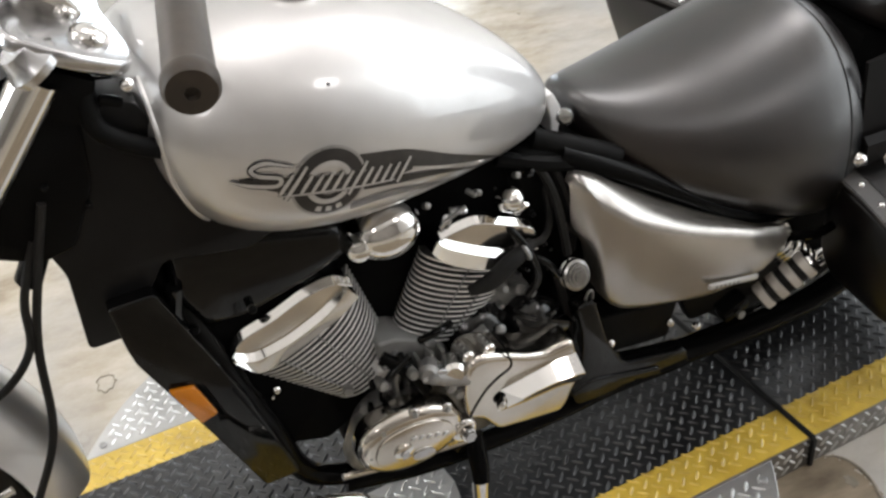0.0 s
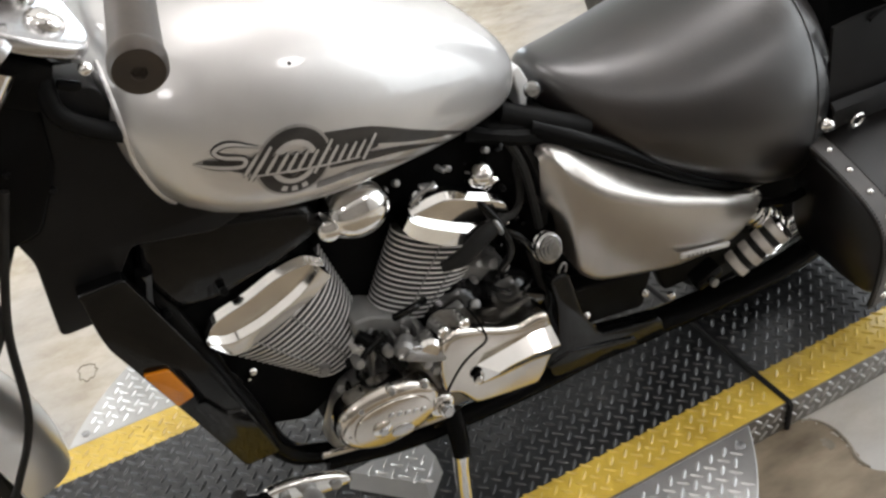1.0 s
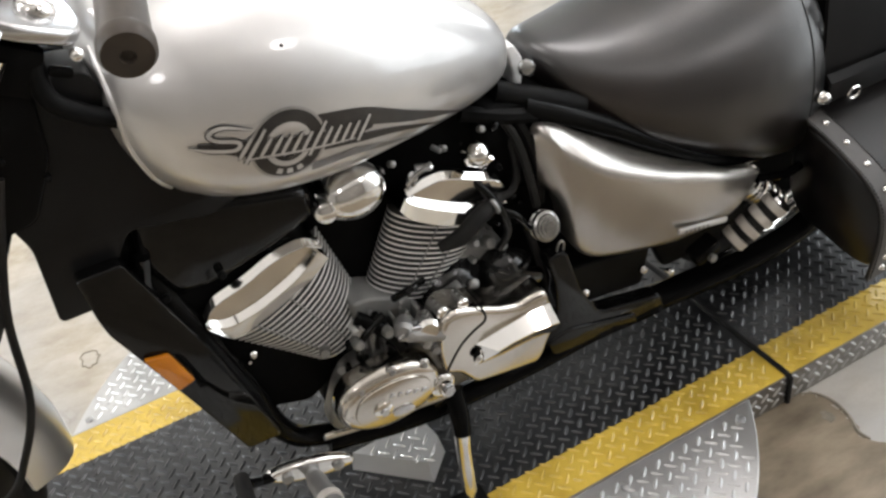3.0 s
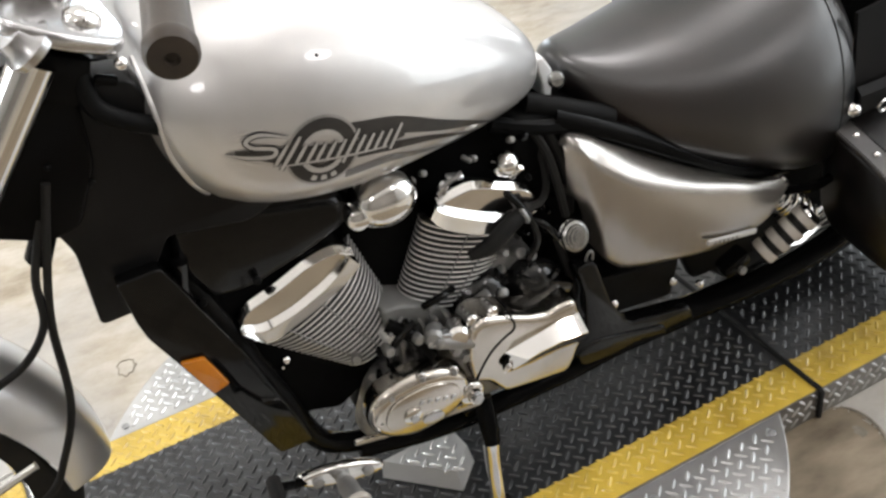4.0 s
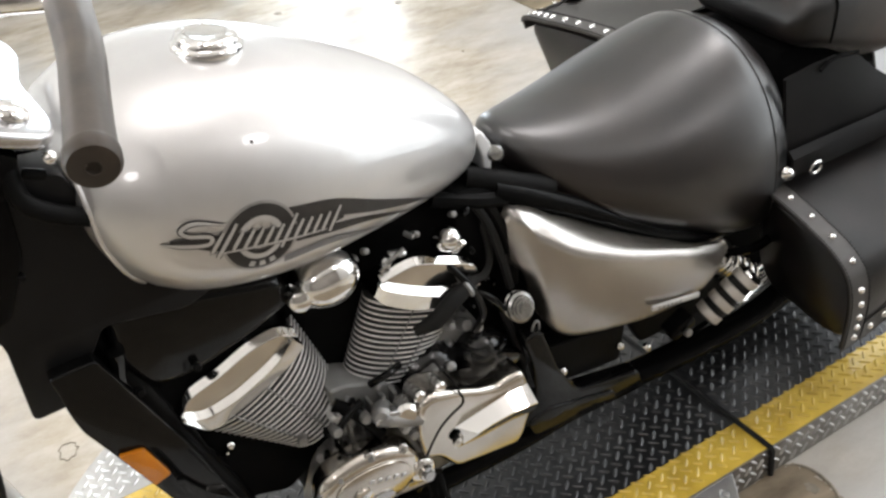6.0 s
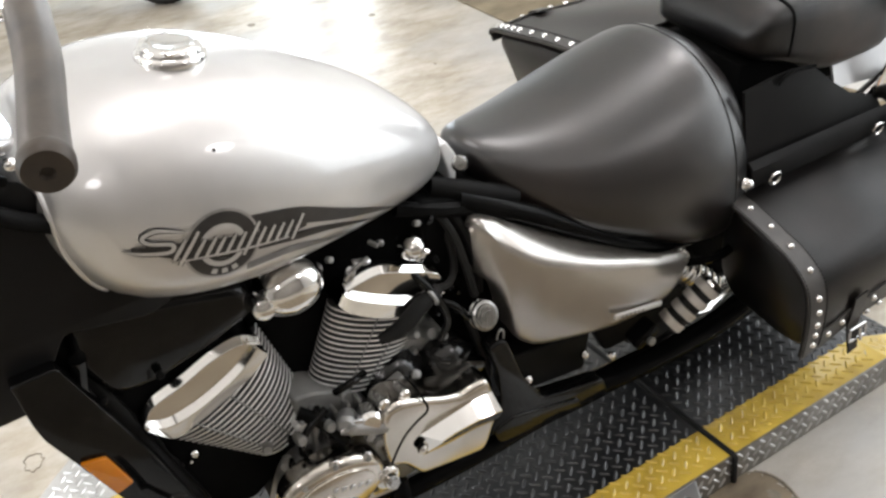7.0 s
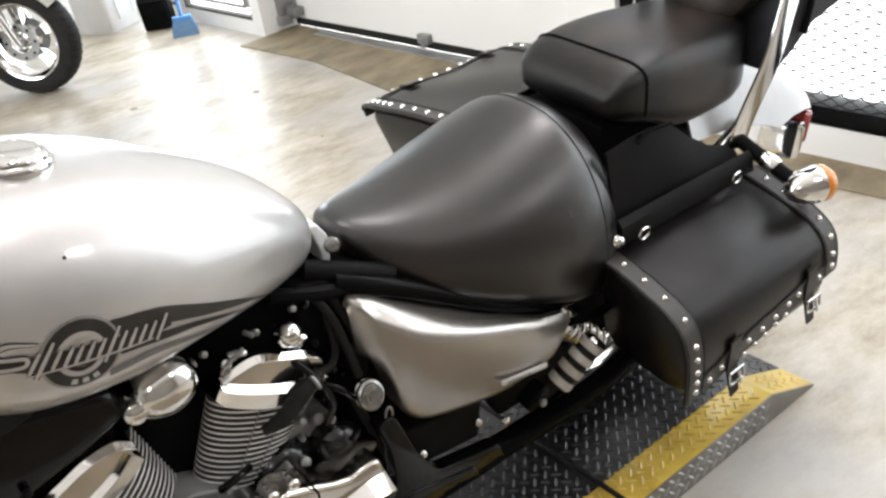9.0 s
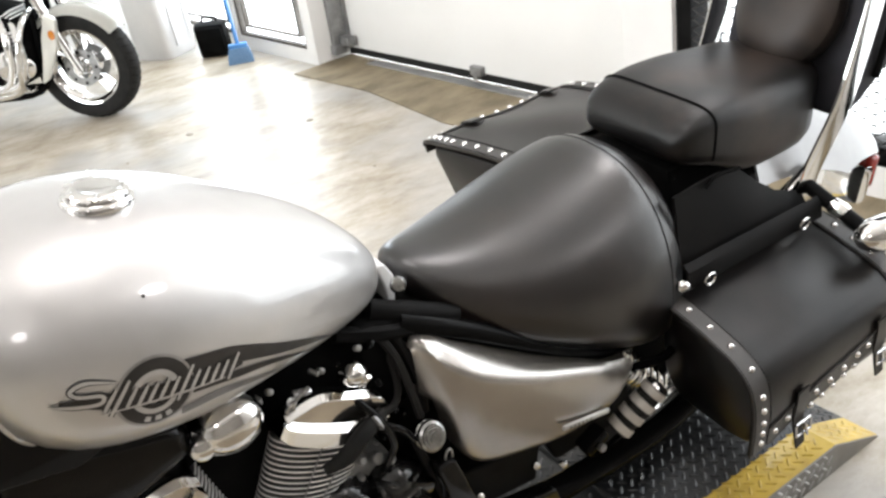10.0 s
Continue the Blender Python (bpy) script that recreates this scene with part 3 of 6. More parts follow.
# things by the far wall
broom = thing("broom", "blue push broom with a pale blue handle on the floor", "broom", m=pose(1.93, 3.82, 0, 0, 0, -25) @ Matrix.Scale(0.84, 4))
part("bristles", loft([[(sx * w, sy * d, z) for sx, sy in ((-1, -1), (1, -1), (1, 1), (-1, 1))] for z, w, d in ((0.0, 0.085, 0.035), (0.05, 0.08, 0.03), (0.10, 0.065, 0.022))]), "grey_blue", broom, "worn blue bristles", smooth=False)
part("head", box((0, 0, 0.115), (0.125, 0.045, 0.03), 0.008), "blue", broom)
part("handle", tube([(0, 0, 0.12), (-0.05, 0.12, 1.25)], 0.013, 10, smooth=False), "blue", broom, "pale blue handle")

case = thing("tool_case", "dark grey plastic tool case leaning by the wall", "tool case", m=pose(1.91, 4.12, 0, 0, 0, -38) @ Matrix.Scale(0.88, 4))
part("shell", box((0, 0, 0.115), (0.21, 0.11, 0.23), 0.03, (8, 0, 0)), "black_satin", case)
part("lid", box((0, -0.03, 0.12), (0.18, 0.10, 0.18), 0.03, (8, 0, 0)), "black_dark", case)
part("handle", tube([(-0.05, 0.0, 0.225), (-0.04, 0.0, 0.255), (0.04, 0.0, 0.255), (0.05, 0.0, 0.225)], 0.008, 8), "rubber", case)
bin_ = thing("storage_bin", "tall white ribbed plastic bin beside the wall", "bin", m=pose(1.74, 4.50, 0, 0, 0, 32))
part("tub", loft([[Vector((x * k, y * k, z)) for x, y in rounded([(-0.15, -0.15), (0.15, -0.15), (0.15, 0.15), (-0.15, 0.15)], 0.05)] for z, k in ((0.0, 0.86), (0.02, 0.9), (0.56, 1.0), (0.57, 1.06), (0.61, 1.06), (0.615, 1.0))]), "bin", bin_)
for x in (-0.07, 0.07):
    part("tub_rib", box((x, -0.146, 0.30), (0.012, 0.012, 0.46), 0.004, (-2, 0, 0)), "bin", bin_)
part("bin_label", box((0.03, -0.152, 0.40), (0.09, 0.006, 0.08), 0.002, (-2, 0, 0)), "blue", bin_, "plain blue label")

# ---- the motorcycle ----
# its own axes: x to the rear, y to its right, z up from the deck, leaning on the side stand
BIKE = pose(0, 0.012, DECK, LEAN, 0, 0)
bike = thing("motorcycle", "silver cruiser motorcycle with chrome V-twin engine on its side stand", "motorcycle", m=BIKE)


def power(v, k):
    return math.copysign(abs(v) ** k, v)


# fuel tank
TANK = [  # x, half width, top, belly, height of the widest place
    (0.018, 0.060, 0.850, 0.800, 0.825), (0.030, 0.112, 0.876, 0.765, 0.820), (0.055, 0.146, 0.894, 0.712, 0.800), (0.10, 0.170, 0.911, 0.678, 0.782),
    (0.17, 0.182, 0.914, 0.660, 0.768), (0.25, 0.176, 0.900, 0.652, 0.752), (0.33, 0.156, 0.866, 0.648, 0.738),
    (0.41, 0.124, 0.818, 0.640, 0.717), (0.47, 0.095, 0.776, 0.638, 0.700), (0.51, 0.068, 0.738, 0.642, 0.688), (0.532, 0.040, 0.708, 0.655, 0.681), (0.538, 0.012, 0.688, 0.672, 0.680)]


def tank_at(x, a, out=0.0):
    """The tank's skin at x; a: 0 at the top, 90 at its left flank, 180 at the belly."""
    w, zt, zb, zm = interp(TANK, x)
    s, c = math.sin(radians(a)), math.cos(radians(a))
    y = -power(s, 0.72 if c > 0 else 0.80) * w
    z = zm + (zt - zm) * power(c, 0.92) if c > 0 else zm + (zm - zb) * power(c, 0.62)
    return Vector((x, y, z))


def tank_skin(x, a, out):
    p = tank_at(x, a)
    n = (tank_at(x + 0.002, a) - tank_at(x - 0.002, a)).cross(tank_at(x, a + 1) - tank_at(x, a - 1)).normalized()
    if n.y > 0:
        n = -n
    return p + n * out


xs = [0.018, 0.022, 0.03, 0.042, 0.055, 0.075] + [0.10 + 0.02 * k for k in range(19)] + [0.475, 0.49, 0.50, 0.51, 0.52, 0.527, 0.532, 0.536, 0.538]
tank = part("fuel_tank", loft([[tank_at(x, a) for a in range(0, 360, 6)] for x in xs]), "silver", bike, "silver teardrop fuel tank with dark graphic", angle=70)
part("seam", tube([tank_skin(x, 158, 0.000) for x in (0.06, 0.12, 0.2, 0.3, 0.4, 0.48)], 0.0028, 6), "silver", tank)
part("front_flange", tube([tank_skin(0.040 + 0.055 * max(0.0, (a - 96) / 70) ** 1.4, a, 0.0) for a in range(30, 167, 8)], 0.0032, 8), "silver", tank)
part("chip", lathe([(0.0022, 0), (0.0, 0.0006)], tank_skin(0.207, 52, 0.0002), (0, -0.8, 0.6), 8), "dark_decal", tank, "small paint chip")
cap = part("fuel_cap", lathe([(0.033, -0.008), (0.034, 0.003), (0.0375, 0.006), (0.0385, 0.011), (0.0385, 0.017), (0.037, 0.021), (0.0345, 0.0225), (0.0340, 0.026), (0.031, 0.0295), (0.025, 0.0315), (0.018, 0.0305), (0.010, 0.0295), (0.0, 0.0295)], (0.216, -0.024, 0.893), (0.14, 0, 1), 40), "chrome", tank, "chrome fuel cap")
for k in range(6):
    a = radians(60 * k + 15)
    part("cap_lobe", lathe([(0.0085, -0.006), (0.008, -0.0005), (0.005, 0.0014), (0.0, 0.002)], (0.219 + 0.0255 * math.cos(a), -0.024 + 0.0255 * math.sin(a), 0.9225 - 0.0035 * math.cos(a)), (0.14, 0, 1), 16), "chrome", cap)
part("cap_gasket", lathe([(0.036, -0.010), (0.0425, -0.004), (0.0425, 0.0035), (0.036, 0.0055)], (0.2155, -0.024, 0.893), (0.14, 0, 1), 40), "rubber", tank)


def decal(name, rows, material, out):
    """A thin graphic laid on the tank's flank: rows of points (x, angle)."""
    bm = bmesh.new()
    vs = [[bm.verts.new(tank_skin(x, a, out)) for x, a in r] for r in rows]
    for r, q in zip(vs, vs[1:]):
        for i in range(len(r) - 1):
            bm.faces.new((r[i], r[i + 1], q[i + 1], q[i]))
    return part(name, bm, material, tank, angle=180)


# graphic: place of a flat point (u along, v up) on the flank
def on_flank(u, v):
    lo, hi = 20.0, 170.0
    for _ in range(26):
        mid = (lo + hi) / 2
        if tank_at(u, mid).z > v:
            lo = mid
        else:
            hi = mid
    return (u, lo)


def flank_ring(name, cu, cv, r0, r1, a0, a1, material, out, tilt=0.0):
    n = max(6, int(abs(a1 - a0) / 9))
    rows = [[on_flank(cu + r * math.cos(radians(a0 + (a1 - a0) * k / n)), cv + r * math.sin(radians(a0 + (a1 - a0) * k / n))) for r in np.linspace(r0, r1, 4)] for k in range(n + 1)]
    return decal(name, rows, material, out)


def flank_stroke(name, pts, widths, material, out):
    path = spline([(u, v, 0) for u, v in pts], 6)
    ws = np.interp(np.linspace(0, 1, len(path)), np.linspace(0, 1, len(widths)), widths)
    rows = []
    for i, q in enumerate(path):
        d = (path[min(i + 1, len(path) - 1)] - path[max(i - 1, 0)]).normalized()
        rows.append([on_flank(q.x - d.y * s * ws[i], q.y + d.x * s * ws[i]) for s in (-0.5, 0.0, 0.5)])
    return decal(name, rows, material, out)


LU, LV = 0.1845, 0.7635
flank_stroke("tail_stripe", [(LU + 0.034, 0.772), (0.273, 0.756), (0.330, 0.725), (0.385, 0.694), (0.432, 0.664)], (0.024, 0.021, 0.014, 0.007, 0.001), "dark_decal", 0.0006)
flank_stroke("tail_stripe", [(0.222, 0.745), (0.262, 0.734), (0.321, 0.713), (0.395, 0.673)], (0.011, 0.011, 0.007, 0.001), "dark_decal", 0.0006)
flank_stroke("tail_stripe", [(0.204, 0.724), (0.258, 0.718), (0.314, 0.697), (0.370, 0.672)], (0.010, 0.010, 0.006, 0.001), "stripe_decal", 0.0006)
flank_ring("ring", LU, LV, 0.0385, 0.0415, -180, 180, "grey_decal", 0.0007)
flank_ring("ring", LU, LV, 0.0255, 0.0385, -180, 180, "dark_decal", 0.0008)
flank_ring("ring", LU, LV, 0.0195, 0.0255, -180, 180, "light_decal", 0.0009)
flank_ring("ring", LU, LV, 0.0140, 0.0195, 200, 340, "dark_decal", 0.0008)
for k in range(3):
    flank_ring("ring_bar", LU, LV, 0.029, 0.0355, -124 + 20 * k, -113 + 20 * k, "light_decal", 0.0011)
# the lettering stands as plain slanted bars
flank_stroke("script_shade", [(0.098, 0.790), (0.135, 0.777), (0.180, 0.764), (0.230, 0.751), (0.282, 0.740)], (0.004, 0.018, 0.020, 0.018, 0.004), "dark_decal", 0.0012)
for w, material, out in ((0.0072, "dark_decal", 0.0014), (0.0042, "light_decal", 0.0018)):
    for u, h in ((0.141, 0.022), (0.150, 0.036), (0.161, 0.020), (0.172, 0.020), (0.182, 0.019), (0.193, 0.020), (0.204, 0.019), (0.215, 0.034), (0.226, 0.020), (0.237, 0.019), (0.248, 0.019), (0.259, 0.019), (0.270, 0.026)):
        v = 0.7745 - 0.245 * (u - 0.141)
        flank_stroke("script_bar", [(u - 0.36 * h, v - 0.42 * h), (u - 0.04 * h, v - 0.02 * h), (u + 0.40 * h, v + 0.50 * h)], (w * 0.8, w, w * 0.7), material, out)
    flank_stroke("script_base", [(0.130, 0.764), (0.170, 0.757), (0.215, 0.747), (0.258, 0.737)], (w * 0.3, w * 0.6, w * 0.6, w * 0.3), material, out)
    flank_stroke("script_sweep", [(0.089, 0.790), (0.108, 0.782), (0.132, 0.777), (0.136, 0.785), (0.116, 0.792), (0.111, 0.800), (0.126, 0.804), (0.152, 0.794)], (w * 0.3, w, w, w, w, w, w, w * 0.4), material, out)

# seats
SEAT = [  # x, half width, top, skirt
    (0.570, 0.012, 0.646, 0.636), (0.574, 0.030, 0.656, 0.622), (0.588, 0.056, 0.664, 0.598), (0.615, 0.085, 0.661, 0.564), (0.665, 0.121, 0.656, 0.520), (0.74, 0.158, 0.660, 0.472),
    (0.82, 0.183, 0.675, 0.428), (0.90, 0.195, 0.693, 0.388), (0.955, 0.191, 0.704, 0.368), (0.995, 0.179, 0.692, 0.366), (1.018, 0.163, 0.662, 0.378), (1.032, 0.142, 0.61, 0.40)]


def seat_at(x, a, table=SEAT):
    w, zt, zb = interp(table, x)[:3]
    s, c = math.sin(radians(a)), math.cos(radians(a))
    zm = zb + (zt - zb) * 0.34
    z = zm + (zt - zm) * power(c, 0.95) if c > 0 else zm + (zm - zb) * power(c, 0.75)
    return Vector((x, -power(s, 0.86) * w, z))


sx = [0.570, 0.571, 0.574, 0.580, 0.588, 0.600] + [0.615 + 0.025 * k for k in range(14)] + [0.955, 0.975, 0.995, 1.008, 1.018, 1.026, 1.032]
seat = part("rider_seat", loft([[seat_at(x, a) for a in range(0, 360, 6)] for x in sx]), "seat", bike, "broad black leather rider seat with worn sheen", angle=70)
part("rear_seam", tube([seat_at(0.962, a) + Vector((0, 0, 0.0002)) for a in range(100, -101, -10)], 0.0009, 6), "seat", seat)
part("nose_tab", slab(rounded([(0.532, 0.680), (0.545, 0.682), (0.560, 0.655), (0.556, 0.602), (0.546, 0.602), (0.543, 0.64)], 0.006), -0.036, 0.03, 0.003), "bin", bike, "pale painted seat tab")
part("nose_bolt", lathe([(0.011, 0), (0.012, 0.006), (0.009, 0.010), (0.0, 0.011)], (0.552, -0.054, 0.652), (-0.2, -0.8, 0.6), 20), "lock_metal", bike)

PILLION = [(1.050, 0.085, 0.700, 0.676), (1.057, 0.104, 0.716, 0.664), (1.080, 0.118, 0.735, 0.652), (1.14, 0.126, 0.748, 0.630), (1.22, 0.126, 0.750, 0.592), (1.31, 0.120, 0.742, 0.582), (1.39, 0.110, 0.735, 0.582), (1.425, 0.09, 0.725, 0.60)]


def pillion_at(x, a):
    w, zt, zb = interp(PILLION, x)[:3]
    s, c = math.sin(radians(a)), math.cos(radians(a))
    zm = (zt + zb) / 2
    return Vector((x, -power(s, 0.34) * w, zm + (zt - zm) * power(c, 0.46)))


px = [1.050, 1.053, 1.060, 1.070, 1.085, 1.105] + [1.13 + 0.03 * k for k in range(10)] + [1.415, 1.425]
pillion = part("passenger_seat", loft([[pillion_at(x, a) for a in range(0, 360, 6)] for x in px]), "leather", bike, "black leather passenger seat with a cross seam", angle=70)
part("cross_seam", tube([pillion_at(1.115, a) + Vector((0, 0, 0.0005)) for a in range(-110, 111, 10)], 0.0026, 6), "black_satin", pillion)

part("seat_base", box((1.19, 0, 0.60), (0.27, 0.17, 0.10), 0.02), "black_dark", bike)
# backrest and its bar
def flat_bar(points, y, width, thick):
    """A flat bar that follows a line in the upright plane at y."""
    path = spline([(x, y, z) for x, z in points], 5)
    rings = []
    for i, q in enumerate(path):
        d = (path[min(i + 1, len(path) - 1)] - path[max(i - 1, 0)]).normalized()
        n = Vector((-d.z, 0, d.x)) * width / 2
        o = Vector((0, thick / 2, 0))
        rings.append([q + n * 0.8 - o, q + n - o * 0.5, q + n + o * 0.5, q + n * 0.8 + o, q - n * 0.8 + o, q - n + o * 0.5, q - n - o * 0.5, q - n * 0.8 - o])
    return loft(rings)


part("backrest_pad",
     lathe([(0.02, -0.038), (0.085, -0.034), (0.106, -0.02), (0.114, 0.0), (0.110, 0.018), (0.09, 0.032), (0.05, 0.038), (0.0, 0.039)], (1.435, -0.012, 0.805), (-0.93, 0, 0.37), 40, ((0, 1, 0), 0.88)), "leather", bike, "padded black leather backrest")
for y in (-0.151, 0.151):
    part("sissy_bar", flat_bar([(1.335, 0.520), (1.352, 0.570), (1.412, 0.667), (1.444, 0.766), (1.462, 0.86), (1.465, 0.95)], y, 0.052, 0.008), "chrome", bike, "flat chrome backrest bar")
part("sissy_cross", tube([(1.465, -0.151, 0.95), (1.47, -0.06, 1.0), (1.47, 0.06, 1.0), (1.465, 0.151, 0.95)], 0.009, 10), "chrome", bike)

# rear mudguard with lamp and indicators
def fender(name, cx, cz, r, width, a0, a1, material, label, drop=0.05, thick=0.004, n=30, flat=1.0, tongue=0.0, bulge=2.6):
    """A mudguard: an arched skin round a wheel, rolled down at its sides."""
    rings = []
    for k in range(n + 1):
        ring = []
        for side in (1, -1):
            row = []
            for j in range(-8, 9):
                u = j / 8
                a = radians(a0 + (a1 - a0) * k / n + tongue * u * u * (k / n) ** 3)
                off = -drop * abs(u) ** bulge
                rr = r + off - (thick if side < 0 else 0)
                row.append(Vector((cx + rr * math.cos(a), u * (width - (thick if side < 0 else 0)), cz + rr * flat * math.sin(a))))
            ring += row if side > 0 else row[::-1]
        rings.append(ring)
    return part(name, loft(rings), material, bike, label, angle=60)


fender("rear_mudguard", 1.20, 0.36, 0.57, 0.128, 84, 6, "dimmed_silver", "silver rear mudguard", 0.17, flat=0.51, tongue=34, bulge=3.0)
part("mudguard_strut", slab(rounded([(1.10, 0.48), (1.27, 0.528), (1.37, 0.570), (1.40, 0.562), (1.38, 0.535), (1.28, 0.500), (1.10, 0.45)], 0.010), -0.145, -0.128, 0.004), "chrome", bike, "chrome mudguard strut")
lampb = part("tail_light", box((1.742, -0.01, 0.375), (0.036, 0.090, 0.075), 0.012, (0, 10, 0), seg=4), "red", bike, "red tail light in a chrome housing")
part("lamp_housing", box((1.722, -0.01, 0.352), (0.04, 0.094, 0.090), 0.015, (0, 10, 0)), "chrome", lampb)


def indicator(y, side):
    stem = part("indicator_stem", tube([(1.345, side * 0.13, 0.545), (1.345, side * 0.19, 0.524), (1.338, y - side * 0.03, 0.504)], 0.013, 12), "black_satin", bike, "dark indicator stem")
    part("stem_collar", lathe([(0.015, 0), (0.016, 0.02), (0.013, 0.03)], (1.343, side * 0.205, 0.520), (0, side * 1.0, -0.2), 16), "chrome", stem)
    shell = part("indicator", lathe([(0.005, -0.048), (0.019, -0.037), (0.029, -0.016), (0.0325, 0.007), (0.033, 0.014), (0.031, 0.016)], (1.335, y, 0.508), (1, side * 0.30, -0.05), 28), "chrome", bike, "chrome indicator with an amber lens")
    part("lens", lathe([(0.031, 0.014), (0.0325, 0.018), (0.0325, 0.028), (0.026, 0.038), (0.0, 0.043)], (1.335, y, 0.508), (1, side * 0.30, -0.05), 28), "amber", shell, "amber lens")


indicator(-0.30, -1)
indicator(0.30, 1)

# side cover: a satin shell with a folded shoulder
COVER = [  # x, crease y, crease z, bottom z, top inner y, top inner z, bottom y
    (0.528, -0.114, 0.584, 0.507, -0.111, 0.588, -0.118), (0.534, -0.121, 0.592, 0.503, -0.107, 0.597, -0.126), (0.543, -0.131, 0.587, 0.497, -0.104, 0.598, -0.138),
    (0.552, -0.141, 0.573, 0.484, -0.104, 0.596, -0.149), (0.562, -0.149, 0.562, 0.447, -0.106, 0.592, -0.156), (0.566, -0.152, 0.558, 0.408, -0.108, 0.590, -0.159), (0.578, -0.161, 0.549, 0.383, -0.112, 0.582, -0.166),
    (0.600, -0.174, 0.534, 0.376, -0.121, 0.567, -0.180), (0.660, -0.190, 0.508, 0.370, -0.119, 0.529, -0.195), (0.720, -0.198, 0.483, 0.367, -0.122, 0.491, -0.206),
    (0.780, -0.204, 0.462, 0.370, -0.130, 0.456, -0.210), (0.830, -0.203, 0.440, 0.377, -0.146, 0.428, -0.207), (0.858, -0.201, 0.431, 0.400, -0.164, 0.425, -0.201), (0.868, -0.197, 0.430, 0.418, -0.187, 0.435, -0.197)]


def cover_ring(x):
    cy, cz, bz, ty, tz, by = interp(COVER, x)
    pts = [(ty + 0.012, tz - 0.004), (ty, tz), (cy * 0.55 + ty * 0.45, cz * 0.55 + tz * 0.45 + 0.004), (cy + 0.012, cz + 0.008), (cy + 0.003, cz + 0.001), (cy, cz - 0.009),
           (cy * 0.6 + by * 0.4, cz * 0.6 + bz * 0.4), (by, bz + 0.016), (by + 0.006, bz + 0.003), (by + 0.016, bz), (by + 0.05, bz + 0.004)]
    return [Vector((x, y, z)) for y, z in pts]


cxs = [0.528, 0.529, 0.531, 0.534, 0.538, 0.543, 0.547, 0.552, 0.557, 0.562, 0.564, 0.566, 0.571, 0.578, 0.588] + [0.60 + 0.02 * k for k in range(12)] + [0.832, 0.845, 0.855, 0.862, 0.866, 0.868]
bm = loft([cover_ring(x) for x in cxs], caps=False, closed=False)
bmesh.ops.solidify(bm, geom=bm.faces[:], thickness=0.004)
cover = part("side_cover", bm, "satin", bike, "satin silver side cover with a folded shoulder", angle=55)
badge = part("badge", box((0.755, -0.2125, 0.392), (0.090, 0.005, 0.0085), 0.0018, (0, 9.5, -2.5)), "light_decal", cover, "small metal badge with raised bars")
for k in range(9):
    part("badge_bar", box((0.722 + 0.0080 * k, -0.2150, 0.3970 - 0.0013 * k), (0.0036, 0.0012, 0.0045), 0.0, (0, 9.5, -2.5)), "stripe_decal", badge)
part("seat_rail", tube([(0.53, -0.08, 0.615), (0.64, -0.115, 0.560), (0.80, -0.14, 0.455), (0.90, -0.15, 0.425), (1.02, -0.145, 0.42)], 0.016, 10), "black", bike)
part("cover_bolt", lathe([(0.010, 0), (0.011, 0.008), (0.0, 0.011)], (0.845, -0.15, 0.452), (0, -0.8, 0.6), 12), "black_satin", bike)
part("rear_stay", tube([(0.88, -0.185, 0.405), (0.94, -0.19, 0.392), (1.0, -0.18, 0.39)], 0.0075, 8), "black", bike)

# engine
FRONT_BASE, FRONT_AXIS = Vector((0.214, 0, 0.370)), Vector((-0.46, 0, 0.888))
REAR_BASE, REAR_AXIS = Vector((0.322, 0, 0.396)), Vector((0.50, 0, 0.866))


def oval_ring(base, axis, h, hu, hy, cy, k=2.6, n=36):
    """A rounded ring across the cylinder at height h: half width hu fore and aft, hy sideways, about y = cy."""
    u = Vector((axis.z, 0, -axis.x))
    out = []
    for i in range(n):
        a = 2 * math.pi * i / n
        out.append(base + axis * h + u * (hu * power(math.cos(a), 2 / k)) + Vector((0, cy + hy * power(math.sin(a), 2 / k), 0)))
    return out


def cylinder(name, base, axis, fins, height, low, high, cy, label, slide=0.0, k=2.6):
    u = Vector((axis.z, 0, -axis.x))
    barrel = part(name, loft([oval_ring(base + u * (slide * h / height), axis, h, low[0] * 0.72, low[1] * 0.80, cy, k) for h in (-0.03, height)]), "black_dark", bike, label)
    for i in range(fins):
        f = (i + 0.5) / fins
        h = height * f
        hu, hy = low[0] + (high[0] - low[0]) * f, low[1] + (high[1] - low[1]) * f
        c = base + u * (slide * f)
        t = height / fins
        rings = [oval_ring(c, axis, h - t * 0.19, hu * 0.70, hy * 0.78, cy, k), oval_ring(c, axis, h - t * 0.18, hu, hy * 0.995, cy, k), oval_ring(c, axis, h - t * 0.14, hu * 1.01, hy, cy, k), oval_ring(c, axis, h + t * 0.14, hu * 1.01, hy, cy, k), oval_ring(c, axis, h + t * 0.18, hu, hy * 0.995, cy, k), oval_ring(c, axis, h + t * 0.19, hu * 0.70, hy * 0.78, cy, k)]
        fin = part("fin", loft(rings), "fin", barrel, angle=50)
        fin.data.materials.append(M["fin_side"])
        for i, f in enumerate(fin.data.polygons):
            f.material_index = 0 if 36 <= i < 144 else 1
    for s in (-0.32, 0.18):
        a, b = base + axis * (height * 0.12) + u * (low[0] * s + slide * 0.12), base + axis * (height * 0.97) + u * (high[0] * s + slide * 0.97)
        edge = Vector((0, cy - low[1] - 0.0005, 0))
        part("rib", tube([a + edge, b + edge], 0.0012, 6, smooth=False), "grey_alloy", barrel)
    return barrel


